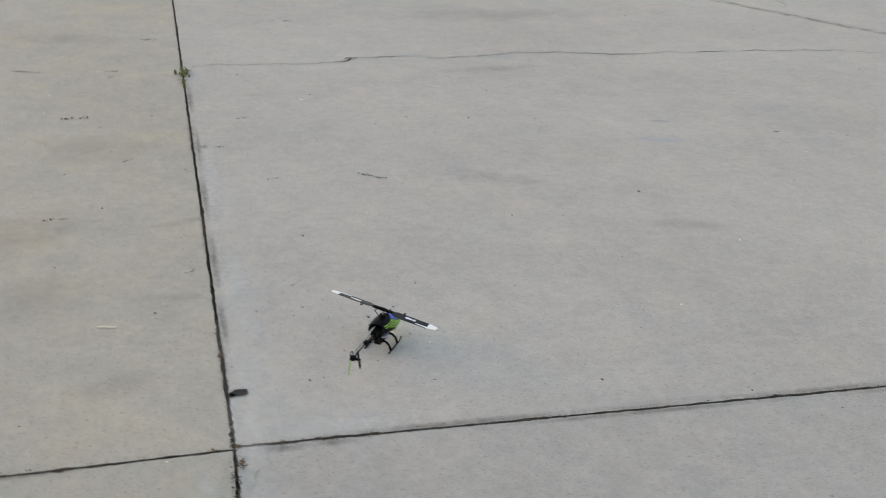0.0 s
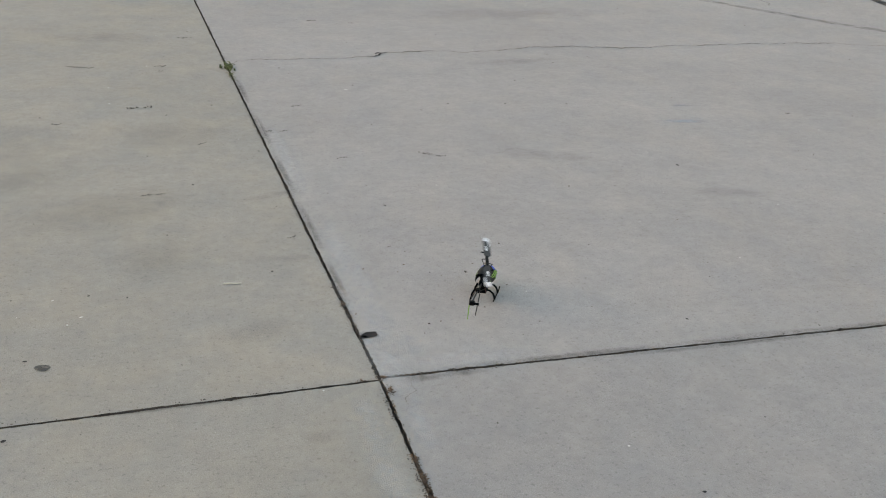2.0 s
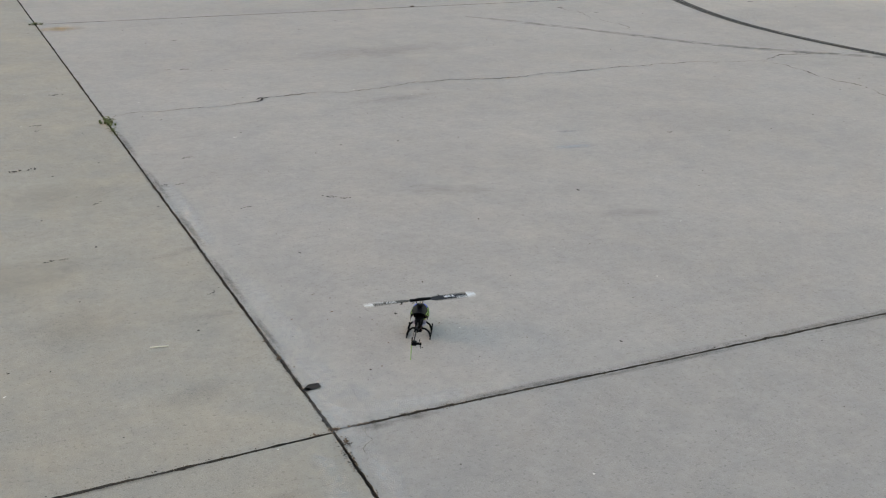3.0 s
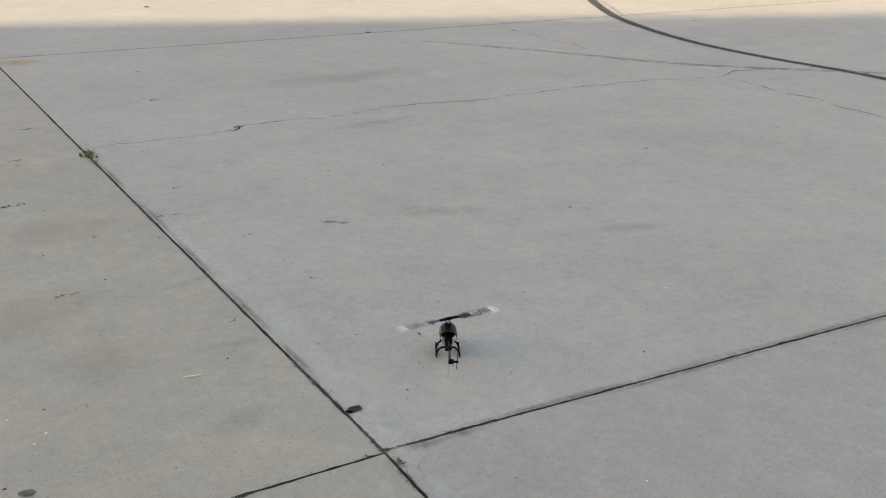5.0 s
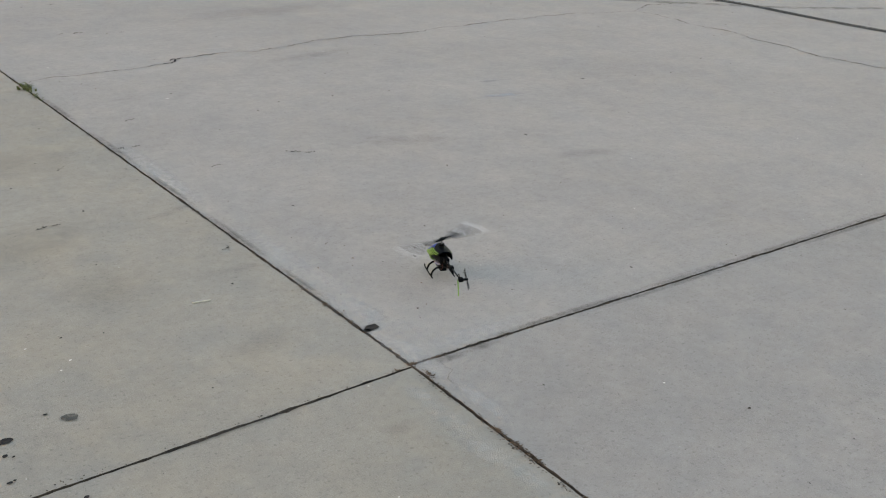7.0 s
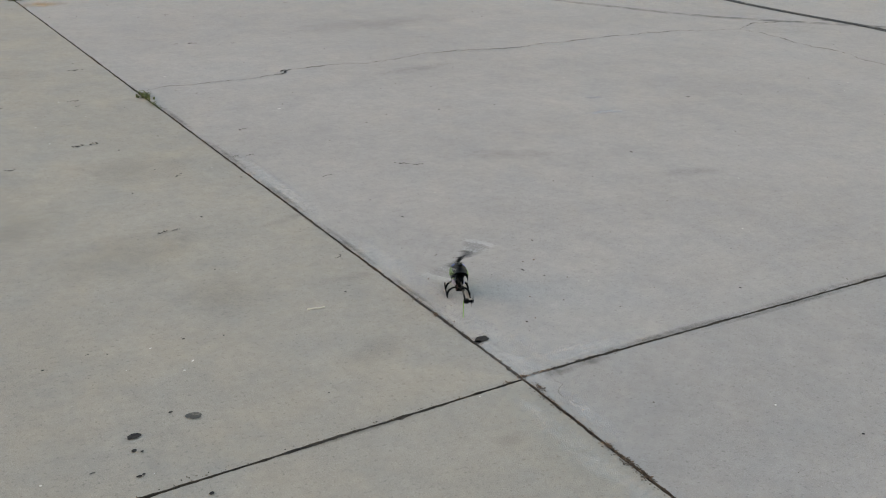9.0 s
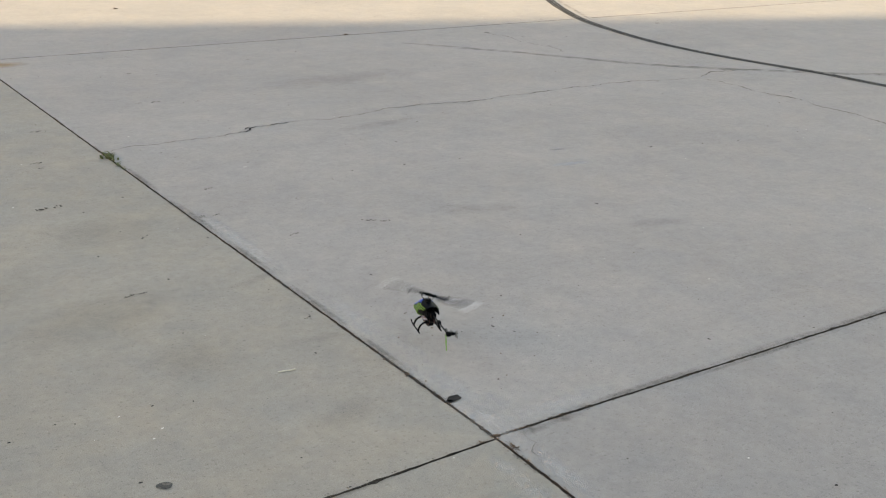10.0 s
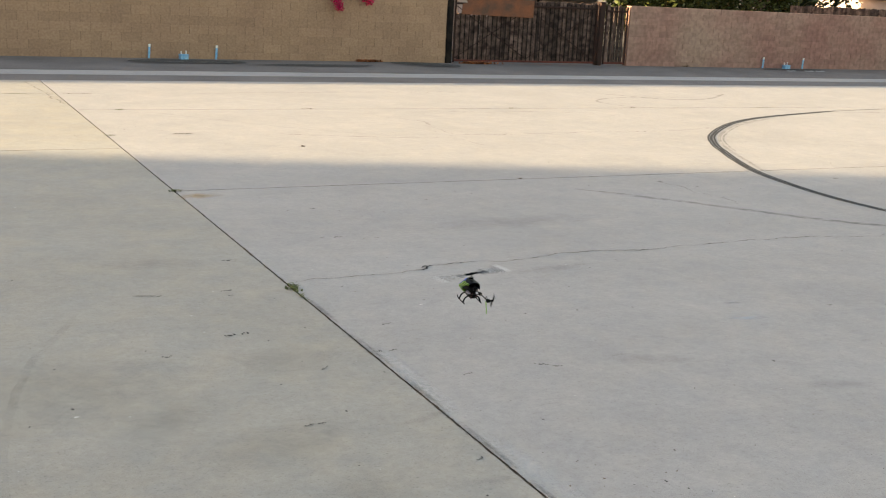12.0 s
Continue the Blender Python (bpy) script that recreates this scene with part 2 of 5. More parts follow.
def tube(points, r, seg=7, bm=None, taper=None):
    """A round tube swept along points."""
    bm = bm or bmesh.new()
    pts = [Vector(p) for p in points]
    rings = []
    for i, p in enumerate(pts):
        d = (pts[min(i + 1, len(pts) - 1)] - pts[max(i - 1, 0)]).normalized()
        q = d.to_track_quat("Z", "Y")
        rr = r if taper is None else r + (taper - r) * i / (len(pts) - 1)
        rings.append([bm.verts.new(p + q @ Vector((math.cos(a) * rr, math.sin(a) * rr, 0))) for a in [2 * math.pi * k / seg for k in range(seg)]])
    for s, t in zip(rings, rings[1:]):
        for k in range(seg):
            bm.faces.new((s[k], s[(k + 1) % seg], t[(k + 1) % seg], t[k]))
    bm.faces.new(rings[0][::-1])
    bm.faces.new(rings[-1])
    return bm


def prism(outline, axis, lo, hi, bm=None):
    """A flat outline (pairs) drawn out along an axis between lo and hi."""
    bm = bm or bmesh.new()

    def at(p, v):
        return {"x": (v, p[0], p[1]), "y": (p[0], v, p[1]), "z": (p[0], p[1], v)}[axis]

    a = [bm.verts.new(at(p, lo)) for p in outline]
    b = [bm.verts.new(at(p, hi)) for p in outline]
    n = len(outline)
    bm.faces.new(a)
    bm.faces.new(b[::-1])
    for k in range(n):
        bm.faces.new((a[k], b[k], b[(k + 1) % n], a[(k + 1) % n]))
    bmesh.ops.recalc_face_normals(bm, faces=bm.faces[:])
    return bm


def ribbon(points, width, z, rng, jag=0.0, step=0.05, thin_ends=True, vary=0.3, broken=0.0):
    """A flat strip along a line of points, with an uneven edge; broken: how much its width swells and fades on the way."""
    bm = bmesh.new()
    pts = [Vector((x, y, z)) for x, y in points]
    line = []
    for a, b in zip(pts, pts[1:]):
        k = max(1, int((b - a).length / step))
        line += [a.lerp(b, i / k) for i in range(k)]
    line.append(pts[-1])
    rows, drift, swell = [], 0.0, 0.0
    for i, p in enumerate(line):
        d = (line[min(i + 1, len(line) - 1)] - line[max(i - 1, 0)]).normalized()
        side = Vector((-d.y, d.x, 0))
        drift = drift * 0.8 + rng.uniform(-jag, jag)
        swell = swell * 0.75 + rng.uniform(-1, 1) * 0.5
        end = min(1.0, 0.25 + min(i, len(line) - 1 - i) / 6) if thin_ends else 1.0
        w = width * end * min(1.7, max(0.12, 1 + broken * swell))
        rows.append((bm.verts.new(p + side * (drift + w / 2 * rng.uniform(1 - vary, 1 + vary))), bm.verts.new(p + side * (drift - w / 2 * rng.uniform(1 - vary, 1 + vary)))))
    for (a, b), (c, d) in zip(rows, rows[1:]):
        bm.faces.new((a, b, d, c))
    bmesh.ops.recalc_face_normals(bm, faces=bm.faces[:])
    for f in bm.faces:
        if f.normal.z < 0:
            f.normal_flip()
    return bm


def spline(points, k=8):
    """Points on a smooth curve through the given ones."""
    p = [Vector((*q, 0)) for q in points]
    p = [2 * p[0] - p[1]] + p + [2 * p[-1] - p[-2]]
    out = []
    for a, b, c, d in zip(p, p[1:], p[2:], p[3:]):
        for i in range(k):
            t = i / k
            v = 0.5 * (2 * b + (c - a) * t + (2 * a - 5 * b + 4 * c - d) * t * t + (3 * b - a - 3 * c + d) * t ** 3)
            out.append((v.x, v.y))
    return out + [tuple(p[-2][:2])]


# ---------------------------------------------------------------- ground
WALL_Y = 22.31
bm = bmesh.new()
bmesh.ops.create_grid(bm, x_segments=40, y_segments=40, size=1500, matrix=Matrix.Translation((0, 0, -0.035)))
ground = tagged(new("ground", mesh_of("ground", bm, M_SOIL)), "dry bare soil under and around the paved yard", "ground", kind="structure")

pavement = tagged(new("pavement", mesh_of("pavement", box((-80, -60, -0.034), (80, 17.72, -0.018)), M_JOINT)), "dark dirt bed in the joints between concrete slabs", "pavement", kind="structure")


def slab(x0, x1, y0, y1, rng, gap=0.011, gap_y=0.011, chip=0.0030, shift=0.0):
    """One cast slab whose arrises are chipped and worn."""
    bm = bmesh.new()

    def edge(a, b, inward, fine):
        a, b, inward = Vector(a), Vector(b), Vector(inward)
        near = 0.016 if fine else 1.5
        k = max(2, int((b - a).length / near))
        pts, wear = [], 0.0
        for i in range(k):
            wear = min(0.009, max(0.0, wear * 0.72 + rng.uniform(-chip, chip) * 0.9))
            big = rng.random() < 0.02
            pts.append(a.lerp(b, i / k) + inward * (wear + (rng.uniform(0.003, 0.007) if big else 0) if i else 0))
        return pts

    x0, x1, y0, y1 = x0 + gap, x1 - gap, y0 + gap_y, y1 - gap_y
    loop = edge((x0, y0, 0), (x1, y0, 0), (0, 1, 0), True) + edge((x1, y0, 0), (x1, y1, 0), (-1, 0, 0), abs(x1) < 1)
    loop += edge((x1, y1, 0), (x0, y1, 0), (0, -1, 0), True) + edge((x0, y1, 0), (x0, y0, 0), (1, 0, 0), abs(x0) < 1)
    for p in loop:
        if shift and abs(p.y) < 0.5:
            p.y += -0.015 + shift * max(p.x, -2.0)
        if abs(p.x) < 0.5 and p.y < 0:
            p.x += 0.028 * max(p.y, -2.0)
    top = [bm.verts.new((p.x, p.y, 0)) for p in loop]
    low = [bm.verts.new((p.x, p.y, -0.03)) for p in loop]
    bm.faces.new(top)
    for k in range(len(top)):
        bm.faces.new((top[k - 1], low[k - 1], low[k], top[k]))
    bmesh.ops.recalc_face_normals(bm, faces=bm.faces[:])
    for f in bm.faces:
        f.material_index = 0 if f.normal.z > 0.5 else 1
    ob = new("slab", mesh_of("slab", bm, M_SLABTAN if shift else M_SLABGREY if y1 < 1 else M_SLAB, M_JOINT))
    ob.parent = pavement
    return ob


rng = random.Random(4)
for x0, x1, rows in ((0, 60, (-60, 0, 7.53, 13.6, 17.72)), (-40, 0, (-60, 0, 10.1, 15.6, 17.72))):
    for y0, y1 in zip(rows, rows[1:]):
        slab(x0, x1, y0, y1, rng, 0.0050, 0.0046, shift=0.04 if x1 == 0 else 0.0)

alley = tagged(new("road", mesh_of("road", box((-80, 17.72, -0.034), (80, 18.85, -0.006)), M_ASPHALT)), "worn grey asphalt strip beside the gutter", "road", kind="structure")
gutter = tagged(new("gutter", mesh_of("gutter", box((-80, 18.85, -0.034), (80, 19.7, 0.0), 0.004), M_GUTTER)), "pale concrete drainage gutter along the alley", "gutter", kind="structure")
ALLEY = [(19.7, -0.034), (19.7, 0.004), (22.0, 0.034), (23.4, 0.038), (23.4, -0.034)]
tagged(new("road", mesh_of("road", prism(ALLEY, "x", -80, 80), M_ASPHALT)), "patched dark asphalt alley in front of the walls", "road", kind="structure")


def alley_z(y):
    """The height of the alley, which rises a little towards the walls."""
    return np.interp(y, (19.7, 22.0, 23.4), (0.004, 0.034, 0.038))




def crack(points, width=0.012, jag=0.006, z=0.0025, seed=1, label="thin jagged crack filled with dirt in the concrete"):
    r = random.Random(seed)
    ob = new("crack", mesh_of("crack", ribbon(points, width * 0.47, z, r, jag * 1.5, 0.024, True, 0.8, 1.3), M_CRACK))
    return tagged(ob, label, "crack", kind="structure")


crack([(0.03, 4.12), (0.07, 4.26), (0.45, 4.26), (0.8, 4.28), (1.04, 4.32)], 0.008, 0.008, seed=1)
crack([(1.08, 4.35), (1.26, 4.40), (1.6, 4.39), (1.94, 4.40), (2.35, 4.51), (2.75, 4.48), (3.0, 4.41), (3.3, 4.44), (3.72, 4.46), (4.1, 4.48), (4.52, 4.49), (5.0, 4.44), (5.59, 4.33)], 0.015, 0.010, seed=2)
crack([(5.59, 4.33), (5.9, 4.45), (6.16, 4.45), (6.9, 4.3)], 0.018, 0.010, seed=3)
crack([(5.59, 4.33), (5.66, 4.0), (5.66, 3.69), (5.70, 3.4), (5.67, 3.1), (5.72, 2.8), (5.65, 2.4), (5.9, 1.6)], 0.018, 0.012, seed=4)
crack([(4.18, 12.75), (4.58, 12.25), (4.70, 11.95), (4.50, 11.59), (4.52, 11.1), (4.39, 10.59), (4.49, 9.98), (4.62, 9.5)], 0.013, 0.02, seed=5)
crack([(2.16, 11.05), (2.7, 10.85), (3.26, 10.7), (4.36, 10.43)], 0.016, 0.015, seed=6)
crack([(5.32, 13.3), (6.2, 13.1), (7.18, 13.2), (8.2, 12.9)], 0.016, 0.015, seed=7)
crack([(5.22, 7.09), (5.30, 6.8), (5.24, 6.49), (5.32, 6.1), (5.25, 5.85)], 0.010, 0.012, seed=8)
crack([(0.115, -0.02), (0.10, -0.08), (0.105, -0.11), (0.055, -0.15), (0.06, -0.2), (0.025, -0.26)], 0.0045, 0.005, seed=9)
crack([(0.03, 13.62), (-0.1, 14.8), (-0.18, 16.1), (-0.26, 17.4)], 0.02, 0.015, seed=10)

crack([(4.62, 10.76), (4.87, 10.73), (5.65, 10.73), (6.64, 10.81), (7.87, 10.78), (9.4, 11.07)], 0.018, 0.02, seed=11)
crack([(2.2, 15.75), (2.8, 15.8), (4.7, 15.95), (7.3, 16.06)], 0.022, 0.02, seed=12)

for k, chip_line in enumerate(([(1.00, 4.305), (1.055, 4.30), (1.09, 4.325), (1.12, 4.375), (1.16, 4.395)], [(1.07, 4.35), (1.10, 4.385), (1.14, 4.405)])):
    ob = new("chip", mesh_of("chip", ribbon(chip_line, 0.019, 0.003 + 0.0003 * k, random.Random(21 + k), 0.004, 0.012, True, 0.5, 0.5), M_OIL))
    tagged(ob, "spalled dark chip along a crack in the concrete", "chip", kind="structure")


def tyre_mark(points, width, material, label, seed):
    r = random.Random(seed)
    bm = ribbon(spline(points, 10), width, 0.0022, r, 0.002, 0.12, True, 0.12)
    return tagged(new("tyre_mark", mesh_of("tyre_mark", bm, material)), label, "tyre mark", kind="structure")


def offset_line(points, d):
    pts = spline(points, 6)
    out = []
    for a, b, c in zip([pts[0]] + pts, pts, pts[1:] + [pts[-1]]):
        v = Vector((c[0] - a[0], c[1] - a[1])).normalized()
        out.append((b[0] - v.y * d, b[1] + v.x * d))
    return out


SWEEP = [(8.6, -1.2), (7.6, 1.0), (7.05, 3.02), (6.92, 3.98), (6.70, 4.87), (6.61, 5.99), (6.92, 7.51), (7.64, 8.98), (8.03, 9.65), (8.65, 10.43), (9.93, 11.54), (11.38, 12.31), (13.7, 13.05), (16.57, 13.4), (23.0, 13.4), (32.0, 12.6)]
for off, w in ((-0.042, 0.030), (0.0, 0.042), (0.042, 0.030)):
    tyre_mark(offset_line(SWEEP[:13], off)[::3], w, M_TYRE, "dark curved tyre skid mark on the concrete", 31 + int(off * 100))
tyre_mark(SWEEP[12:], 0.045, M_TYRE, "dark curved tyre skid mark on the concrete", 35)
tyre_mark([(13.2, 12.75), (16.2, 12.75), (20.0, 12.2), (26.0, 11.2)], 0.045, M_TYREFAINT, "faint grey tyre mark crossing the concrete", 42)
tyre_mark([(10.9, 13.35), (9.6, 13.75), (9.35, 14.6), (10.3, 15.2), (12.2, 15.3)], 0.05, M_TYREFAINT, "faint grey tyre mark curling over the concrete", 43)
tyre_mark(offset_line(SWEEP[6:12], -0.115)[::3], 0.05, M_TYREFAINT, "grey scrubbed rubber on the inside of a skid mark", 44)
tyre_mark(offset_line(SWEEP[7:12], -0.175)[::3], 0.03, M_TYREFAINT, "grey scrubbed rubber on the inside of a skid mark", 45)
tyre_mark([(4.0, 6.9), (4.68, 6.16), (5.08, 5.66), (5.61, 5.01), (6.24, 4.49), (7.48, 3.68), (9.5, 2.9)], 0.10, M_TYREFAINT, "faint grey tyre mark crossing the concrete", 36)
tyre_mark([(0.9, 13.4), (1.6, 12.6), (2.6, 11.5), (4.2, 10.4)], 0.06, M_TYRETRACE, "faint grey tyre mark crossing the concrete", 37)
tyre_mark([(10.2, 15.9), (11.2, 14.9), (12.2, 15.0), (13.4, 15.9)], 0.09, M_TYREFAINT, "faint grey tyre mark crossing the concrete", 38)
tyre_mark([(15.56, 13.28), (17.4, 12.2), (19.7, 10.93), (22.5, 9.6)], 0.07, M_TYREFAINT, "faint grey tyre mark crossing the concrete", 41)
tyre_mark([(20.0, 15.6), (24.0, 15.0), (30.0, 14.8)], 0.12, M_TYRE, "dark curved tyre skid mark on the concrete", 39)
tyre_mark([(-1.40, 3.9), (-1.565, 3.5), (-1.71, 3.185), (-1.83, 2.78), (-1.93, 2.32), (-2.0, 1.76), (-2.02, 1.0)], 0.045, M_TYRETRACE, "faint grey tyre mark crossing the concrete", 40)


def blot(name, x, y, w, h, turn, material, label, category, seed, z=0.003, n=14, rough=0.22, kind=""):
    """A flat irregular spot on the concrete."""
    r = random.Random(seed)
    bm = bmesh.new()
    pts = []
    for k in range(n):
        a, f = 2 * math.pi * k / n, r.uniform(1 - rough, 1 + rough)
        pts.append(Vector((math.cos(a) * w / 2 * f, math.sin(a) * h / 2 * f, 0)))
    pts = [(pts[k - 1] + 2 * pts[k] + pts[(k + 1) % n]) / 4 for k in range(n)]
    bm.faces.new([bm.verts.new(p) for p in pts])
    ob = new(name, mesh_of(name, bm, material))
    ob.matrix_world = pose(x, y, z, 0, 0, turn)
    return tagged(ob, label, category, kind=kind or "structure")


for k, (x, y, w, h, turn, faint) in enumerate((
        (-1.31, 0.26, 0.075, 0.055, 10, 0), (-1.10, 0.29, 0.085, 0.07, -10, 1), (-1.16, 0.345, 0.025, 0.018, 0, 0), (-1.335, 0.18, 0.03, 0.026, 30, 0),
        (-1.315, 0.165, 0.018, 0.014, 30, 0), (-1.365, 0.04, 0.028, 0.02, 0, 0), (-1.35, 0.045, 0.016, 0.014, 0, 0), (-1.21, -0.14, 0.028, 0.022, 40, 0), (-1.48, 0.12, 0.03, 0.016, 10, 1),
        (0.040, 0.308, 0.100, 0.070, 15, 0), (0.012, 0.294, 0.050, 0.045, 0, 0), (-1.45, 0.81, 0.02, 0.015, 0, 0), (0.80, -0.85, 0.022, 0.018, 0, 0))):
    blot("oil_spot", x - (0.008 if x < -1 else 0), y - (0.005 if x < -1 else 0), w * 0.66, h * 0.58, turn, M_OILFAINT if faint else M_OIL, "worn grey oil spot on concrete" if faint else "dark oil spot dried into the concrete", "oil spot", 50 + k, n=20, rough=0.24)

# soft stains and washes
def wash_mat(name, colour, cover, scale=2.2):
    """A soft-edged stain that fades out from its middle in an uneven way."""
    m = mat(name, colour, 0.85, None, 3, 90, 0.15, 0.0)
    n, l = m.node_tree.nodes, m.node_tree.links
    tex = n.new("ShaderNodeTexCoord")
    grad = n.new("ShaderNodeTexGradient")
    grad.gradient_type = "SPHERICAL"
    l.new(tex.outputs["Object"], grad.inputs["Vector"])
    t = n.new("ShaderNodeTexNoise")
    t.inputs["Scale"].default_value, t.inputs["Detail"].default_value = scale, 6
    geo = n.new("ShaderNodeNewGeometry")
    mp = n.new("ShaderNodeMapping")
    mp.inputs["Scale"].default_value = (4, 4, 4)
    l.new(geo.outputs["Position"], mp.inputs["Vector"])
    l.new(mp.outputs["Vector"], t.inputs["Vector"])
    add = n.new("ShaderNodeMath")
    add.operation = "MULTIPLY"
    l.new(grad.outputs["Fac"], add.inputs[0])
    l.new(t.outputs["Fac"], add.inputs[1])
    r = n.new("ShaderNodeMapRange")
    r.inputs["From Min"].default_value, r.inputs["From Max"].default_value = 0.08, 0.45
    r.inputs["To Min"].default_value, r.inputs["To Max"].default_value = 0.0, cover
    l.new(add.outputs[0], r.inputs["Value"])
    l.new(r.outputs["Result"], n["Principled BSDF"].inputs["Alpha"])
    return m


M_SMUDGE = wash_mat("grey_smudge", (0.18, 0.175, 0.17), 0.12)
M_PALEWASH = wash_mat("pale_cement_wash", (0.80, 0.79, 0.78), 0.27, 9.0)
M_DAMP = wash_mat("joint_stain", (0.12, 0.105, 0.095), 0.34, 7.0)
M_ORANGE = wash_mat("orange_stain", (0.72, 0.42, 0.15), 0.42)
M_BLUESMEAR = wash_mat("blue_chalk_smear", (0.58, 0.70, 0.84), 0.24)
M_TANWASH = wash_mat("tan_stain", (0.37, 0.31, 0.22), 0.12)
STAINS = (
    (M_BLUESMEAR, "faint blue chalk smear on the concrete", ((2.60, 2.63, 0.22, 0.05, -10), (2.75, 2.95, 0.10, 0.03, -10))),
    (M_SMUDGE, "soft grey smudge on the concrete", (
        (1.5, 2.13, 0.42, 0.13, -22), (1.36, 2.26, 0.12, 0.05, -10), (2.23, 1.47, 0.30, 0.10, -10), (-0.67, 1.1, 0.30, 0.26, 20), (2.06, 4.1, 0.5, 0.12, 10), (-0.15, 1.03, 0.26, 0.05, -6), (-0.78, 4.95, 0.5, 0.18, 0),
        (-0.1, 1.76, 0.22, 0.05, 20), (-0.35, 0.42, 0.22, 0.12, 20), (-1.25, 2.1, 0.4, 0.2, 30),
        (-0.28, -0.32, 0.07, 0.05, 0), (2.6, 5.6, 1.1, 0.3, 4))),
    (M_TANWASH, "faint tan stain on the concrete", ((-0.55, 2.75, 0.5, 0.3, 0), (-0.8, 1.7, 0.6, 0.3, 20), (-1.7, 2.6, 1.0, 0.7, 0))),
    (M_ORANGE, "rusty orange stain beside a joint", ((0.17, 7.26, 0.28, 0.16, 0),)),
    (M_PALEWASH, "pale cement bloom along a joint", (
        (0.07, 0.55, 0.09, 0.45, 6), (0.06, 0.10, 0.10, 0.35, 0), (0.09, 1.1, 0.09, 0.5, 0), (0.07, 2.3, 0.07, 0.7, 0), (0.35, 0.07, 0.4, 0.07, 0), (-0.09, -0.22, 0.06, 0.16, 8), (-0.10, -0.36, 0.07, 0.16, 4), (-0.11, -0.56, 0.08, 0.2, 4), (-0.09, -0.75, 0.06, 0.2, 0), (0.10, 0.42, 0.08, 0.2, 0), (0.14, 0.22, 0.10, 0.12, 20), (0.06, -0.3, 0.06, 0.25, 0),
        (0.12, 0.75, 0.07, 0.3, 0))),
    (M_DAMP, "dark stain soaked in beside a joint", (
        (0.75, 0.012, 0.55, 0.035, 0), (0.16, -0.03, 0.10, 0.035, 0), (1.5, 0.012, 0.45, 0.045, 0), (2.4, 0.012, 0.5, 0.04, 0), (0.30, -0.025, 0.12, 0.03, 0), (0.0, 1.6, 0.022, 0.5, 0), (0.0, 0.5, 0.022, 0.4, 0), (0.0, 2.9, 0.025, 0.6, 0),
        (-0.7, -0.05, 0.5, 0.02, 2), (0.02, 0.31, 0.03, 0.04, 0), (3.4, 0.01, 0.6, 0.05, 0), (0.02, 3.55, 0.03, 0.4, 0), (0.022, 2.75, 0.03, 0.45, 0), (0.022, 2.05, 0.028, 0.4, 0), (0.022, 1.35, 0.028, 0.4, 0), (0.02, 0.8, 0.026, 0.3, 0), (0.9, 0.012, 0.9, 0.028, 0), (2.0, 0.012, 0.9, 0.03, 0), (3.0, 0.012, 0.9, 0.035, 0), (1.4, -0.02, 0.8, 0.022, 0), (2.6, -0.02, 0.8, 0.026, 0),)))
unit = bmesh.new()
bmesh.ops.create_circle(unit, cap_ends=True, segments=20, radius=1)
unit_mesh = mesh_of("stain", unit)
for k, (material, label, places) in enumerate(STAINS):
    me = unit_mesh.copy()
    me.materials.append(material)
    for x, y, w, h, turn in places:
        ob = new("stain", me)
        ob.matrix_world = pose(x, y, 0.0012 + 0.0001 * k, 0, 0, turn) @ Matrix.Diagonal((w, h, 1, 1))
        tagged(ob, label, "stain", kind="structure")

def scuff(x, y, w, h, turn, seed):
    """A few short crooked strokes and crumbs of dark rubber; a speck stays one lump."""
    r = random.Random(seed)
    bm = bmesh.new()
    for k in range(5 if w > 0.03 else 1):
        c = Vector((((k + 0.5) / 5 - 0.5 + r.uniform(-0.08, 0.08)) * w, r.uniform(-0.55, 0.55) * h, 0)) if w > 0.03 else Vector()
        ln, fat, bend, a = w * (r.uniform(0.14, 0.32) if w > 0.03 else 0.6), h * (r.uniform(0.20, 0.38) if w > 0.03 else 0.42), r.uniform(-1.4, 1.4), r.uniform(-0.8, 0.8)
        rows = []
        for i in range(7):
            u = i / 6
            g = a + bend * (u - 0.5)
            p = c + Vector((math.cos(g) * ln * (u - 0.5), math.sin(g) * ln * (u - 0.5) + r.uniform(-0.1, 0.1) * h, 0))
            q = fat * (0.35 + math.sin(math.pi * u)) * r.uniform(0.6, 1.3)
            rows.append((bm.verts.new(p + Vector((0, q, 0))), bm.verts.new(p - Vector((0, q, 0)))))
        for (p, q), (t, v) in zip(rows, rows[1:]):
            bm.faces.new((p, q, v, t))
    for f in bm.faces:
        f.normal_update()
        if f.normal.z < 0:
            f.normal_flip()
    ob = new("scuff", mesh_of("scuff", bm, M_SCUFF))
    ob.matrix_world = pose(x, y, 0.003, 0, 0, turn)
    return tagged(ob, "small dark scuff mark on the concrete", "scuff mark", kind="structure")


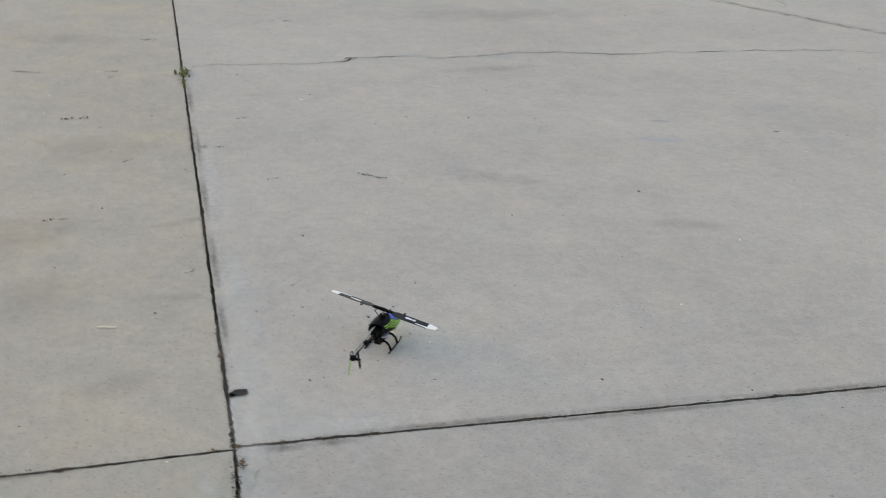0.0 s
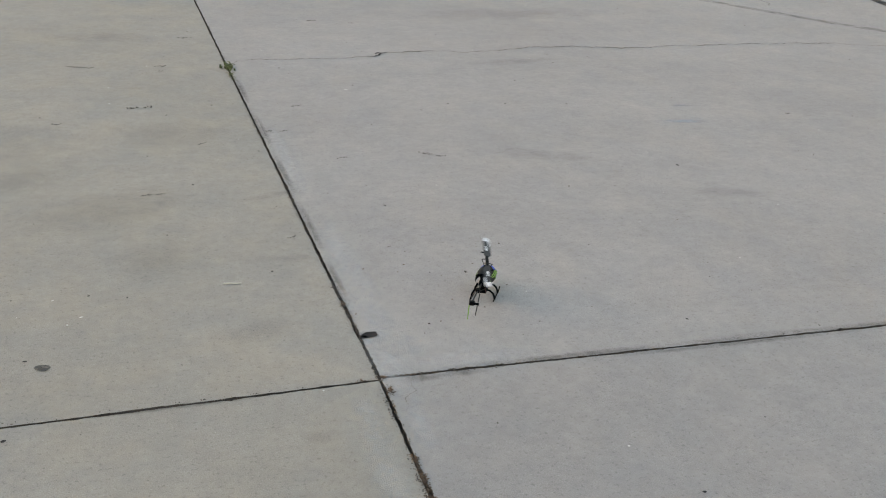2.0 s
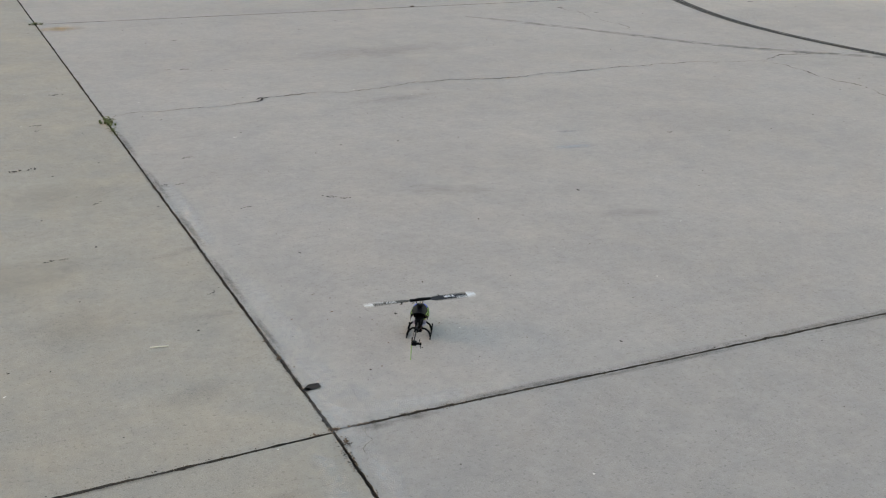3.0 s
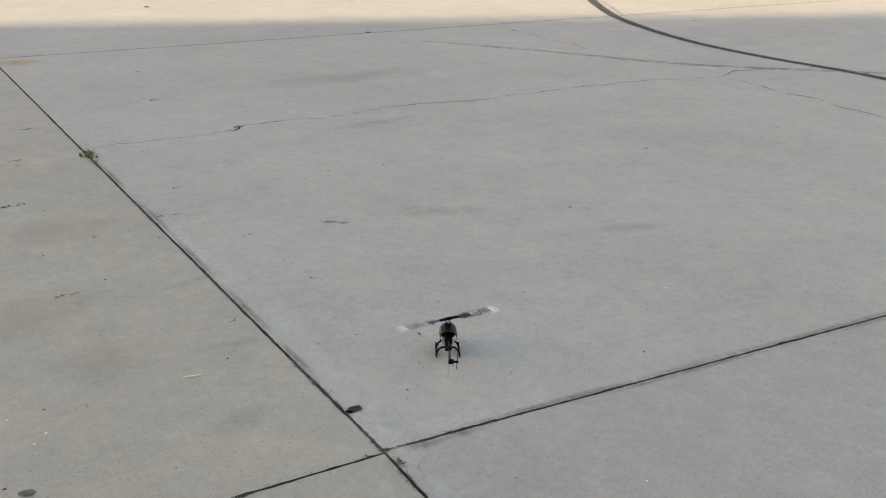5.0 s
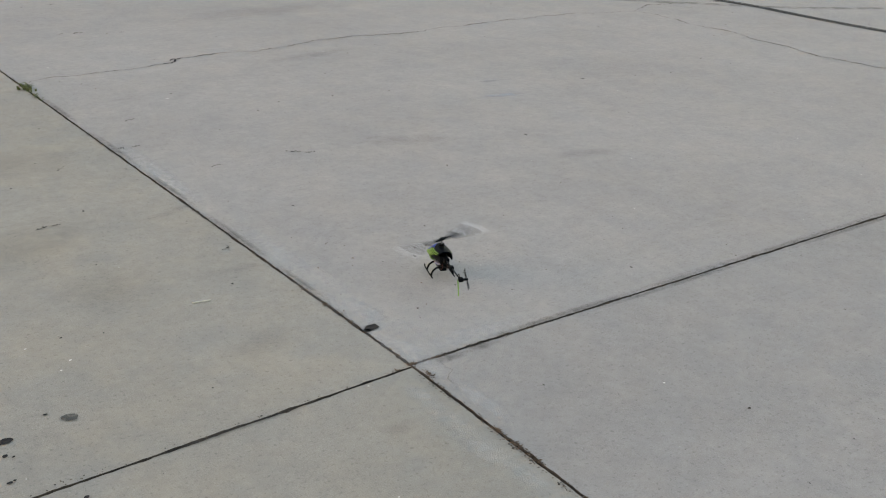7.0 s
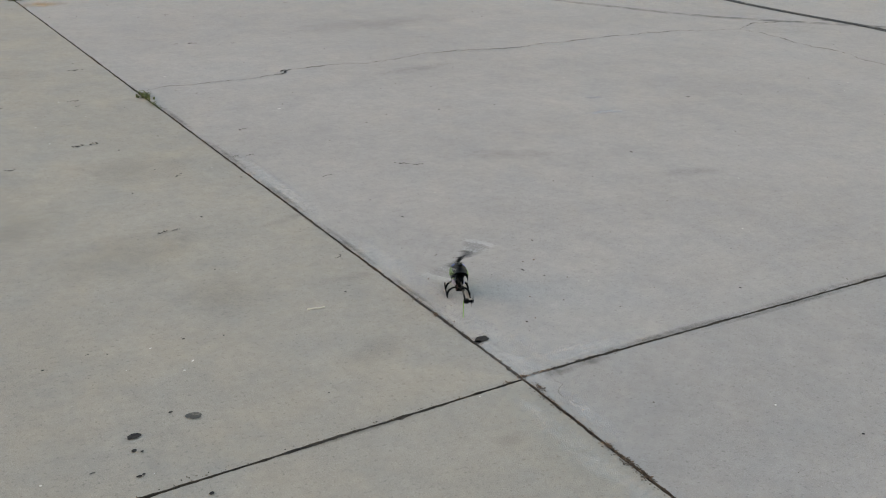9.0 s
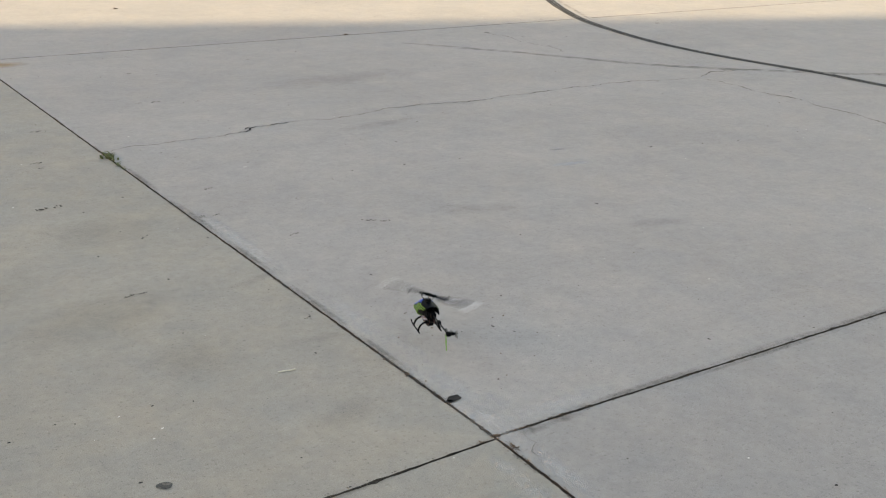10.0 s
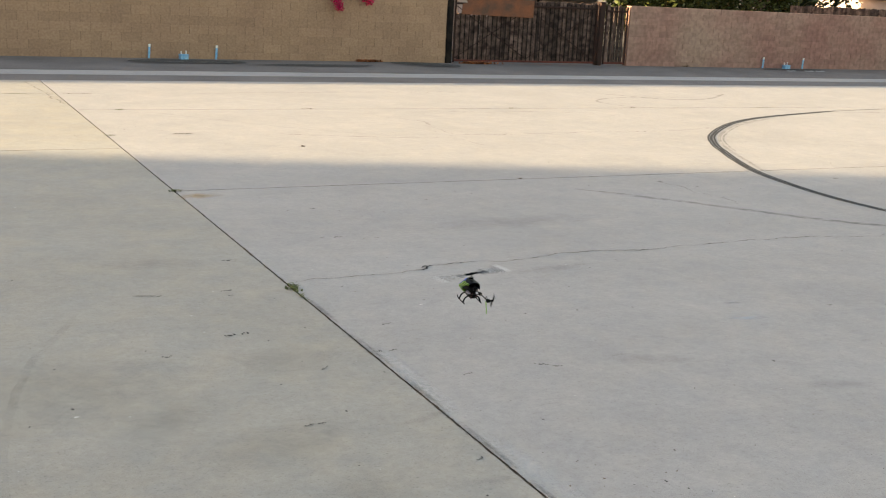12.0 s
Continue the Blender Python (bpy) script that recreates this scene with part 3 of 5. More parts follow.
# small dark scuffs and specks
for k, (x, y, w, h, turn) in enumerate((
        (0.84, 2.245, 0.05, 0.018, -20), (0.90, 2.20, 0.055, 0.017, -28), (0.80, 2.275, 0.02, 0.014, 0), (0.375, 2.24, 0.05, 0.013, 12), (0.34, 2.23, 0.02, 0.012, 0),
        (-0.65, 3.235, 0.07, 0.03, 5), (-0.565, 3.25, 0.055, 0.024, 5), (-0.66, 1.845, 0.05, 0.018, 0), (-0.60, 1.85, 0.035, 0.014, -8), (2.167, 1.888, 0.028, 0.022, 0),
        (0.30, 3.19, 0.06, 0.014, 6), (0.27, 3.17, 0.03, 0.01, 0), (0.135, 2.722, 0.04, 0.014, 20), (0.056, 2.724, 0.04, 0.018, 0), (-0.34, 2.55, 0.035, 0.014, 30), (-0.31, 2.575, 0.025, 0.012, 10), (-0.41, 2.69, 0.02, 0.012, 0), (-0.625, 2.39, 0.02, 0.014, 0), (-0.44, 1.95, 0.024, 0.016, 20), (-0.2, 3.245, 0.022, 0.012, 0),
        (1.31, 0.20, 0.018, 0.014, 0), (0.42, 1.55, 0.022, 0.012, 0), (1.60, 3.1, 0.03, 0.014, 0), (2.0, 3.05, 0.03, 0.014, 0), (3.4, 2.7, 0.04, 0.02, 0), (0.82, 5.415, 0.08, 0.02, 5), (1.117, 5.32, 0.035, 0.022, 0), (0.70, 5.43, 0.04, 0.012, 0),
        (-0.2, 4.9, 0.09, 0.02, 0), (-0.43, 4.14, 0.075, 0.02, 5), (-0.434, 4.02, 0.04, 0.014, 0), (-0.93, 4.15, 0.18, 0.014, -20), (-1.07, 2.976, 0.055, 0.02, 0), (-1.16, 3.10, 0.03, 0.012, 0), (-1.64, 2.375, 0.03, 0.024, 0), (-1.65, 2.95, 0.02, 0.014, 0), (-0.223, 0.912, 0.018, 0.012, 0), (1.03, 3.02, 0.025, 0.012, 0), (-1.29, 0.85, 0.016, 0.008, 0), (-1.23, 0.82, 0.016, 0.008, 0), (-0.05, 2.4, 0.02, 0.01, 0), (0.57, 0.77, 0.022, 0.016, 20), (0.62, 0.68, 0.016, 0.01, 0), (0.42, 0.79, 0.014, 0.01, 0),
        (2.2, 6.7, 0.05, 0.02, 0), (5.22, 7.1, 0.08, 0.05, 60), (5.45, 6.75, 0.05, 0.02, 0), (1.0, 6.5, 0.05, 0.02, 0), (7.6, 6.9, 0.08, 0.04, 0), (-0.08, 1.25, 0.05, 0.012, 35))):
    scuff(x, y, w, h, turn, 80 + k)

rr = random.Random(77)
bm = bmesh.new()
for _ in range(520):
    x, y = rr.uniform(-4, 9), rr.uniform(-2, 12)
    s = rr.choice((0.002, 0.002, 0.003, 0.003, 0.004, 0.005))
    bmesh.ops.create_icosphere(bm, subdivisions=1, radius=s, matrix=Matrix.Translation((x, y, s * 0.3)) @ Matrix.Rotation(rr.uniform(0, 6), 4, "Z") @ Matrix.Diagonal((1.3, rr.uniform(0.5, 1), 0.5, 1)))
M_GRIT = mat("grit", (0.06, 0.055, 0.05), 0.9, (0.12, 0.10, 0.08), 9, 60, 0.3, 0, per_island=0.6)
tagged(new("grit", mesh_of("grit", bm, M_GRIT)), "scattered dark grit and crumbs on the concrete", "grit", kind="stuff")
bm = bmesh.new()
for _ in range(150):
    x, y = rr.uniform(-4, 8), rr.uniform(-1.5, 9)
    s = rr.choice((0.002, 0.002, 0.003, 0.004))
    bmesh.ops.create_icosphere(bm, subdivisions=1, radius=s, matrix=Matrix.Translation((x, y, s * 0.3)) @ Matrix.Diagonal((1.2, 1, 0.5, 1)))
tagged(new("grit", mesh_of("grit", bm, M_WHITE)), "scattered pale stone chips on the concrete", "grit", kind="stuff")

bm = bmesh.new()
for _ in range(22):
    x, y = rr.gauss(0.5, 0.45), rr.gauss(0.7, 0.4)
    w = rr.uniform(0.0016, 0.0038)
    bmesh.ops.create_icosphere(bm, subdivisions=1, radius=w, matrix=Matrix.Translation((x, y, w * 0.35)) @ Matrix.Rotation(rr.uniform(0, 6), 4, "Z") @ Matrix.Diagonal((rr.uniform(1.2, 2.6), 1, 0.6, 1)))
tagged(new("leaf_crumbs", mesh_of("leaf_crumbs", bm, M_DRY)), "scattered brown dry leaf crumbs on the concrete", "leaf crumbs", kind="stuff")
for k, (x, y, w) in enumerate(((0.67, 3.5, 0.034), (-1.64, 2.275, 0.03), (-1.08, 0.795, 0.014), (-0.98, 0.638, 0.018))):
    blot("paint_chip", x, y, w, w * 0.5, 12 * k, M_WHITE, "small white paint chip on the concrete", "paint chip", 140 + k, n=8, rough=0.35)

stick = new("stick", mesh_of("stick", tube([(-0.065, -0.004, 0.005), (-0.02, 0.0, 0.0055), (0.03, 0.001, 0.005), (0.062, 0.006, 0.005)], 0.0048, 7), mat("pale_wood", (0.72, 0.68, 0.60), 0.7, (0.60, 0.54, 0.45), 20, 90, 0.1, 0.2)))
stick.matrix_world = pose(-0.397, 0.827, 0, 0, 0, -14) @ Matrix.Diagonal((0.56, 0.62, 0.62, 1))
tagged(stick, "pale bleached wooden stick lying on concrete", "stick")


def clump(name, x, y, rx, ry, count, size, material, label, category, seed, up=0.6, turn=0.0, kind="stuff", wide=0.16):
    """A heap of small curled blades or leaves."""
    r = random.Random(seed)
    bm = bmesh.new()
    for _ in range(count):
        px, py = r.gauss(0, rx / 2), r.gauss(0, ry / 2)
        a, ln, lean = r.uniform(0, 6.283), size * r.uniform(0.5, 1.4), r.uniform(0.1, 1.2) / max(up, 0.05)
        w = ln * wide
        d = Vector((math.cos(a), math.sin(a), 0))
        s = Vector((-d.y, d.x, 0))
        base = Vector((px, py, 0.001))
        h = ln * up
        p1 = base + d * ln * 0.35 * min(lean, 1.5) + Vector((0, 0, h * 0.7))
        p2 = base + d * ln * 0.9 * min(lean, 1.5) + Vector((0, 0, h * r.uniform(0.5, 1.0)))
        v = [bm.verts.new(q) for q in (base - s * w, base + s * w, p1 + s * w * 0.9, p1 - s * w * 0.9, p2)]
        bm.faces.new((v[0], v[1], v[2], v[3]))
        bm.faces.new((v[3], v[2], v[4]))
    ob = new(name, mesh_of(name, bm, material))
    ob.matrix_world = pose(x, y, alley_z(y) if y > 19.3 else 0, 0, 0, turn)
    return tagged(ob, label, category, kind=kind)


clump("weed", 0.005, 4.07, 0.035, 0.07, 54, 0.038, M_WEED, "small green weed growing in a joint", "weed", 1, 0.7)
clump("weed", 0.0, 3.88, 0.012, 0.16, 40, 0.022, M_WEED, "small green weed growing in a joint", "weed", 2, 0.5)
clump("weed", 0.0, 7.53, 0.05, 0.035, 36, 0.036, M_WEED, "small green weed growing in a joint", "weed", 3, 0.5)
for k, (x, y, w) in enumerate(((3.70, 7.53, 0.05), (0.02, 11.1, 0.07), (0.93, 11.15, 0.22), (0.59, 13.6, 0.10), (3.40, 13.6, 0.2), (6.99, 13.6, 0.16), (9.4, 13.6, 0.35), (12.4, 13.6, 0.4), (0.3, 15.6, 0.5), (-0.6, 15.6, 0.3), (2.1, 10.0, 0.05))):
    clump("weed", x, y, w * 0.6, 0.014, 26, 0.026, M_WEED if k % 2 else M_DRY, "dry weed tuft growing in a joint", "weed", 10 + k, 0.45)
for k, (x, y, lx, ly, n) in enumerate(((-0.013, -0.50, 0.022, 0.05, 50), (-0.016, -0.60, 0.022, 0.06, 60), (-0.019, -0.70, 0.018, 0.04, 30), (0.0, 0.57, 0.018, 0.035, 28), (0.01, 0.0, 0.04, 0.024, 34), (0.10, 0.0, 0.12, 0.012, 26), (-0.06, -0.01, 0.06, 0.012, 12), (0.02, -0.09, 0.02, 0.04, 30), (0.0, -1.2, 0.012, 0.3, 60), (0.0, 5.5, 0.012, 1.0, 90))):
    clump("leaf_litter", x, y, min(lx * 0.45, 0.05), ly * 0.8 if lx < ly else ly * 0.5, int(n * 1.5), 0.0065, M_DRY, "dry brown leaf litter caught in a joint", "leaf litter", 40 + k, 0.3, wide=0.34)

def joint_crumbs(a, b, count, spread, seed, materials, size=0.0021):
    """Grit, crumbs of soil and bits of dead leaf lodged along a joint."""
    r = random.Random(seed)
    a, b = Vector((*a, 0)), Vector((*b, 0))
    side = Vector((-(b - a).y, (b - a).x, 0)).normalized()
    unit_bm = bmesh.new()
    bmesh.ops.create_icosphere(unit_bm, subdivisions=1, radius=1)
    base = [v.co.copy() for v in unit_bm.verts]
    tris = [[v.index for v in f.verts] for f in unit_bm.faces]
    unit_bm.free()
    heaps = [r.random() for _ in range(max(3, count // 40))]
    for k, material in enumerate(materials):
        verts, faces = [], []
        for _ in range(count):
            u = r.random() if r.random() < 0.5 else min(1.0, max(0.0, r.choice(heaps) + r.gauss(0, 0.02)))
            p = a.lerp(b, u) + side * r.gauss(0, spread)
            w = size * r.uniform(0.4, 1.4)
            deep = -0.012 if abs((p - a.lerp(b, u)).length) < 0.005 else w * 0.2
            m = Matrix.Translation((p.x, p.y, deep + w * 0.3)) @ Matrix.Rotation(r.uniform(0, 6.28), 4, "Z") @ Matrix.Diagonal((w * r.uniform(0.8, 2.2), w * r.uniform(0.6, 1.1), w * 0.7, 1))
            i = len(verts)
            verts += [tuple(m @ q) for q in base]
            faces += [[i + t for t in f] for f in tris]
        me = bpy.data.meshes.new("joint_crumbs")
        me.from_pydata(verts, [], faces)
        me.materials.append(material)
        tagged(new("joint_crumbs", me), ("dark soil crumbs lodged along a joint", "pale grit lodged along a joint", "dry brown leaf bits lodged along a joint")[k], "joint dirt", kind="stuff")


M_PALEGRIT = mat("pale_grit", (0.22, 0.19, 0.155), 0.95, (0.10, 0.08, 0.06), 9, 60, 0.3, 0, per_island=0.5)
for k, (p, q, count, spread, dirt) in enumerate((
        ((0, -0.02), (0, 4.2), 420, 0.0045, (M_GRIT, M_PALEGRIT)), ((0, 4.2), (0, 7.5), 200, 0.005, (M_GRIT, M_PALEGRIT)), ((0.03, 0.0), (4.5, 0.0), 420, 0.0045, (M_GRIT, M_PALEGRIT)),
        ((-3.0, -0.09), (-0.02, -0.015), 260, 0.004, (M_GRIT, M_PALEGRIT)), ((-0.003, -0.05), (-0.05, -1.4), 200, 0.008, (M_GRIT, M_PALEGRIT, M_DRY)), ((0.02, 0.0), (0.6, 0.0), 60, 0.006, (M_GRIT, M_PALEGRIT, M_DRY)))):
    joint_crumbs(p, q, count, spread, 200 + k, dirt)

# ---------------------------------------------------------------- far walls
RNG = random.Random(9)


def block_mesh(name, w, d, h, bevel, material):
    return mesh_of(name, box((-w / 2, -d / 2, 0), (w / 2, d / 2, h), bevel), material)


def block_wall(name, x0, x1, y, height, courses, length, joint, materials, label, block_x0, cap=0.0):
    """A wall of laid blocks: a mortar core with each block proud of it; blocks past block_x0 stay plain."""
    h = height / courses
    core = tagged(new(name, mesh_of(name, box((block_x0, y + 0.006, -0.03), (x1, y + 0.19, height - 0.006)), materials[1])), label, "wall", kind="structure")
    if block_x0 > x0:
        ob = new("far_blocks", mesh_of("far_blocks", box((x0, y, -0.03), (block_x0, y + 0.19, height), 0.006), materials[2]))
        ob.parent = core
    bed = joint * 0.28
    whole = block_mesh("block", length - joint * 1.3, 0.2, h - bed, 0.0016, materials[0])
    for c in range(courses):
        x = block_x0 - (length / 2 if c % 2 else 0)
        while x < x1 - 0.01:
            a, b = max(x, block_x0), min(x + length, x1)
            if b - a > 0.05:
                full = b - a > length - 0.01
                me = whole if full else block_mesh("block", b - a - joint * 1.3, 0.2, h - bed, 0.0016, materials[0])
                ob = new("block", me)
                ob.matrix_world = pose((a + b) / 2, y + 0.1 + RNG.uniform(-0.003, 0.003), c * h + bed / 2, 0, 0, RNG.uniform(-0.25, 0.25))
                ob.parent = core
            x += length
    return core


tan_wall = block_wall("wall_tan", -42, 9.98, WALL_Y, 1.745, 9, 0.42, 0.007, (M_TAN, M_MORTAR, M_TANREST), "tan concrete block wall in the shade along the alley", -2.4)
red_wall = block_wall("wall_red", 15.36, 25.95, WALL_Y, 1.60, 10, 0.40, 0.007, (M_RED, M_REDMORTAR, M_RED), "weathered red-brown slump block wall with a sunlit top", 15.36)


def stucco_wall():
    w = tagged(new("wall_stucco", mesh_of("wall_stucco", box((26.1, WALL_Y + 0.04, -0.03), (60, WALL_Y + 0.2, 1.47), 0.01), M_STUCCO)), "tan stucco panel wall with flat pilasters", "wall", kind="structure")
    for x0, x1, h in ((26.0, 26.3, 1.49), (29.21, 29.34, 1.475), (32.36, 32.5, 1.475), (32.8, 33.65, 1.55), (36.2, 36.33, 1.475), (41.5, 41.8, 1.475), (46, 46.3, 1.475), (52, 52.3, 1.475)):
        p = new("pilaster", mesh_of("pilaster", box((x0, WALL_Y, -0.03), (x1, WALL_Y + 0.21, h), 0.008), M_STUCCO))
        p.parent = w
    return w


stucco_wall()


def rough_paling(w, h, rng, t=0.018):
    """An old fence board: split, ragged top and slightly bowed sides."""
    bow = rng.uniform(-0.006, 0.006)
    top = [(w / 2, h - rng.uniform(0, 0.03)), (w * 0.2, h + rng.uniform(0, 0.02)), (-w * 0.15, h - rng.uniform(0, 0.02)), (-w / 2, h - rng.uniform(0, 0.035))]
    return prism([(-w / 2, 0), (w / 2, 0), (w / 2 + bow, h / 2)] + top + [(-w / 2 + bow, h / 2)], "y", -t / 2, t / 2)


def gate(x0, x1, top, seed, label, cut=None, solid=True):
    """A steel frame with X braces, clad behind with upright boards."""
    r = random.Random(seed)
    g = thing("gate", label, "gate", at=Matrix.Translation((x0, WALL_Y + 0.06, 0)))
    w = x1 - x0
    for z in (0.10, top - 0.14):
        part("rail", box((0, -0.035, z - 0.025), (w, 0.0, z + 0.025), 0.004), M_RUSTRED if z < 1 else M_RUST, g, "rusty steel rail")
    for x in (0.02, w - 0.02):
        part("stile", box((x - 0.022, -0.036, 0.06), (x + 0.022, 0.001, top - 0.02), 0.004), M_RUST, g)
    spans = ((0.05, w * 0.5), (w * 0.5, w - 0.05)) if w > 2 else ()
    for a, b in spans:
        for p, q in (((a, 0.16), (b, top - 0.2)), ((a, top - 0.2), (b, 0.16))):
            part("brace", rod((p[0], -0.015, p[1]), (q[0], -0.015, q[1]), 0.010, seg=6), M_RUST, g, "thin rusty diagonal brace")
    x = 0.05
    while x < w - 0.06:
        bw = r.uniform(0.085, 0.105)
        h = (cut[1] if cut and x < cut[0] else top) - 0.1 + r.uniform(-0.03, 0.02)
        p = part("board", rough_paling(bw - 0.010, h, r), M_PALING, g)
        p.matrix_basis = pose(x + bw / 2, 0.024 + r.uniform(-0.010, 0.010), 0.10, 0, r.uniform(-0.5, 0.5), 0)
        x += bw - (0.012 if solid else r.uniform(-0.030, -0.012))
    bars = int((w - 0.08) / 0.125)
    for k in range(1, bars):
        bx = 0.04 + (w - 0.08) * k / bars
        part("bar", box((bx - 0.008, -0.026, 0.10), (bx + 0.008, -0.006, (cut[1] if cut and bx < cut[0] else top - 0.04)), 0.003), M_DARKPOST, g, "thin dark upright bar")
    return g


post = thing("gate_post", "dark wooden gate post at the end of the block wall", "post")
part("shaft", box((9.99, WALL_Y - 0.03, -0.03), (10.15, WALL_Y + 0.16, 1.70), 0.012), M_DARKPOST, post)
big = gate(10.21, 14.36, 1.62, 3, "dark weathered wooden double gate with diagonal braces", (2.1, 1.23))
sheet = new("plywood_sheet", mesh_of("plywood_sheet", prism([(0.0, 0.0), (2.02, -0.02), (2.03, 0.40), (1.2, 0.42), (0.24, 0.41), (0.22, 0.36), (0.12, 0.35), (0.16, 0.27), (0.02, 0.25)], "y", -0.012, 0.012), M_PLY))
sheet.parent = big
sheet.matrix_basis = pose(0.17, -0.05, 1.225, 0, 0.4, 0)
tagged(sheet, "broken weathered red-brown plywood sheet")
post2 = thing("gate_post", "rusty steel gate post with a flat cap", "post")
part("shaft", box((14.40, WALL_Y - 0.04, -0.03), (14.55, WALL_Y + 0.15, 1.64), 0.01), M_RUST, post2)
part("cap", box((14.37, WALL_Y - 0.06, 1.64), (14.60, WALL_Y + 0.17, 1.665), 0.006), M_RUST, post2)
gate(14.62, 15.32, 1.58, 5, "narrow weathered wooden side gate in a rusty frame", solid=False)
clump("leaf_litter", 10.85, WALL_Y - 0.12, 0.42, 0.10, 260, 0.11, M_REDLITTER, "rust-coloured dry weeds heaped under the gate", "leaf litter", 61, 0.5)
clump("leaf_litter", 12.6, WALL_Y - 0.06, 2.0, 0.06, 110, 0.05, M_REDLITTER, "rust-coloured dry weeds heaped under the gate", "leaf litter", 62, 0.3)
clump("leaf_litter", 7.95, WALL_Y - 0.07, 0.28, 0.05, 110, 0.10, M_REDLITTER, "rust-coloured dry weeds at the foot of the wall", "leaf litter", 63, 0.6)
clump("leaf_litter", 17.3, WALL_Y - 0.05, 0.12, 0.04, 24, 0.07, M_DRY, "dry weeds at the foot of the wall", "leaf litter", 64, 0.6)
for k, (x, back, w, h, turn) in enumerate(((9.25, 0.62, 1.9, 1.0, -24), (3.5, 0.75, 2.6, 0.9, 2), (20.6, 0.45, 2.4, 0.6, 0), (6.3, 1.2, 3.0, 0.4, 3))):
    blot("asphalt_patch", x, WALL_Y - back, w, h, turn, M_OILFAINT, "darker patch on the asphalt", "patch", 91 + k, 0.044, n=18)

# utility markings and meter boxes
for gx in (2.79, 20.0):
    for dx, lean in ((0.0, 3), (1.48, 4)):
        mk = thing("marker_stake", "pale blue painted utility stake against the wall", "stake", "utility stakes", at=pose(gx + dx, WALL_Y - 0.05, 0.034, 0, lean, 0))
        part("stake_post", box((-0.022, -0.012, 0), (0.022, 0.012, 0.25), 0.004), M_BLUE, mk)
        part("stake_top", box((-0.023, -0.013, 0.25), (0.023, 0.013, 0.31), 0.004), M_WHITE, mk, "white painted top")
    mb = thing("meter_box", "small blue painted water meter box on the asphalt", "meter box", "meter boxes", at=pose(gx + 0.72, WALL_Y - 0.22, 0.034))
    part("body", box((-0.09, -0.08, 0), (0.09, 0.08, 0.10), 0.01), M_BLUE, mb)
    part("lid", box((-0.1, -0.09, 0.10), (0.1, 0.09, 0.115), 0.005), M_BLUE, mb)
    for dx, dz in ((-0.05, 0.07), (0.06, 0.08)):
        part("pipe", rod((dx, 0.03, 0.112), (dx, 0.03, 0.112 + dz), 0.012), M_WHITE, mb, "short pale riser pipe")
    for k, dx in enumerate((0.1, 0.75, 1.15)):
        bm = bmesh.new()
        a = [bm.verts.new(p) for p in ((0, 0, 0), (0.34, 0, 0), (0.62, 0.34, 0), (0.30, 0.34, 0))]
        bm.faces.new(a)
        ob = new("paint_mark", mesh_of("paint_mark", bm, M_PALE))
        ob.matrix_world = pose(gx + dx, WALL_Y - 0.95, alley_z(WALL_Y - 0.61) + 0.004, 0, 0, 0)
        tagged(ob, "worn white utility paint mark on asphalt", "paint mark", kind="structure")
# utility pole
pole = thing("utility_pole", "round wooden utility pole with a foot coloured dark for shade", "utility pole", at=pose(25.82, WALL_Y - 0.26, 0, 0.3, 1.9, 0))
# shadow of the wall is painted as a darker lower length
part("foot", rod((0, 0, -0.03), (0, 0, 1.36), 0.140, 0.134, 20), M_POLESHADE, pole, "pole foot with the wall's shadow in its colour")
part("shaft", rod((0, 0, 1.36), (0, 0, 9.5), 0.134, 0.10, 20), M_POLE, pole)
for k in range(5):
    part("step_bolt", rod((0.115, -0.02, 1.0 + k * 0.28), (0.185, -0.05, 1.0 + k * 0.28), 0.012, seg=6), M_WHITE, pole, "pale step bolt")

# ---------------------------------------------------------------- houses behind
def gambrel(width, wall_h, rise):
    w = width / 2
    return [(-w, 0), (w, 0), (w, wall_h), (w * 0.62, wall_h + rise * 0.62), (0, wall_h + rise), (-w * 0.62, wall_h + rise * 0.62), (-w, wall_h)]


def shed(x, y, width, depth, wall_h, rise, label):
    s = thing("shed", label, "shed", "garden sheds", at=pose(x, y, 0))
    part("wall", prism(gambrel(width, wall_h, rise), "y", 0, depth), M_MAUVE, s)
    g = gambrel(width + 0.24, wall_h - 0.05, rise + 0.12)
    for (ax, az), (bx, bz) in zip(g[2:], g[3:]):
        part("roof", prism([(ax, az), (bx, bz), (bx, bz + 0.05), (ax, az + 0.05)], "y", -0.18, depth + 0.15), M_SHINGLE, s, "grey shingle roof")
        part("trim", prism([(ax, az - 0.10), (bx, bz - 0.10), (bx, bz - 0.004), (ax, az - 0.004)], "y", -0.20, -0.02), M_WHITE, s, "white roof trim")
    for sx in (-1, 1):
        part("trim", box((sx * width / 2 - 0.06, -0.03, 0), (sx * width / 2 + 0.06, 0.06, wall_h), 0.004), M_WHITE, s, "white corner trim")
    part("trim", box((-width / 2, -0.025, wall_h - 0.02), (width / 2, -0.003, wall_h + 0.08), 0.004), M_WHITE, s, "white band trim")
    return s


shed(33.95, 28.0, 3.3, 5.4, 2.15, 0.78, "mauve wooden garden shed with a gambrel roof")
shed(39.25, 28.8, 3.7, 4.0, 2.12, 0.84, "mauve wooden garden shed with a gambrel roof")


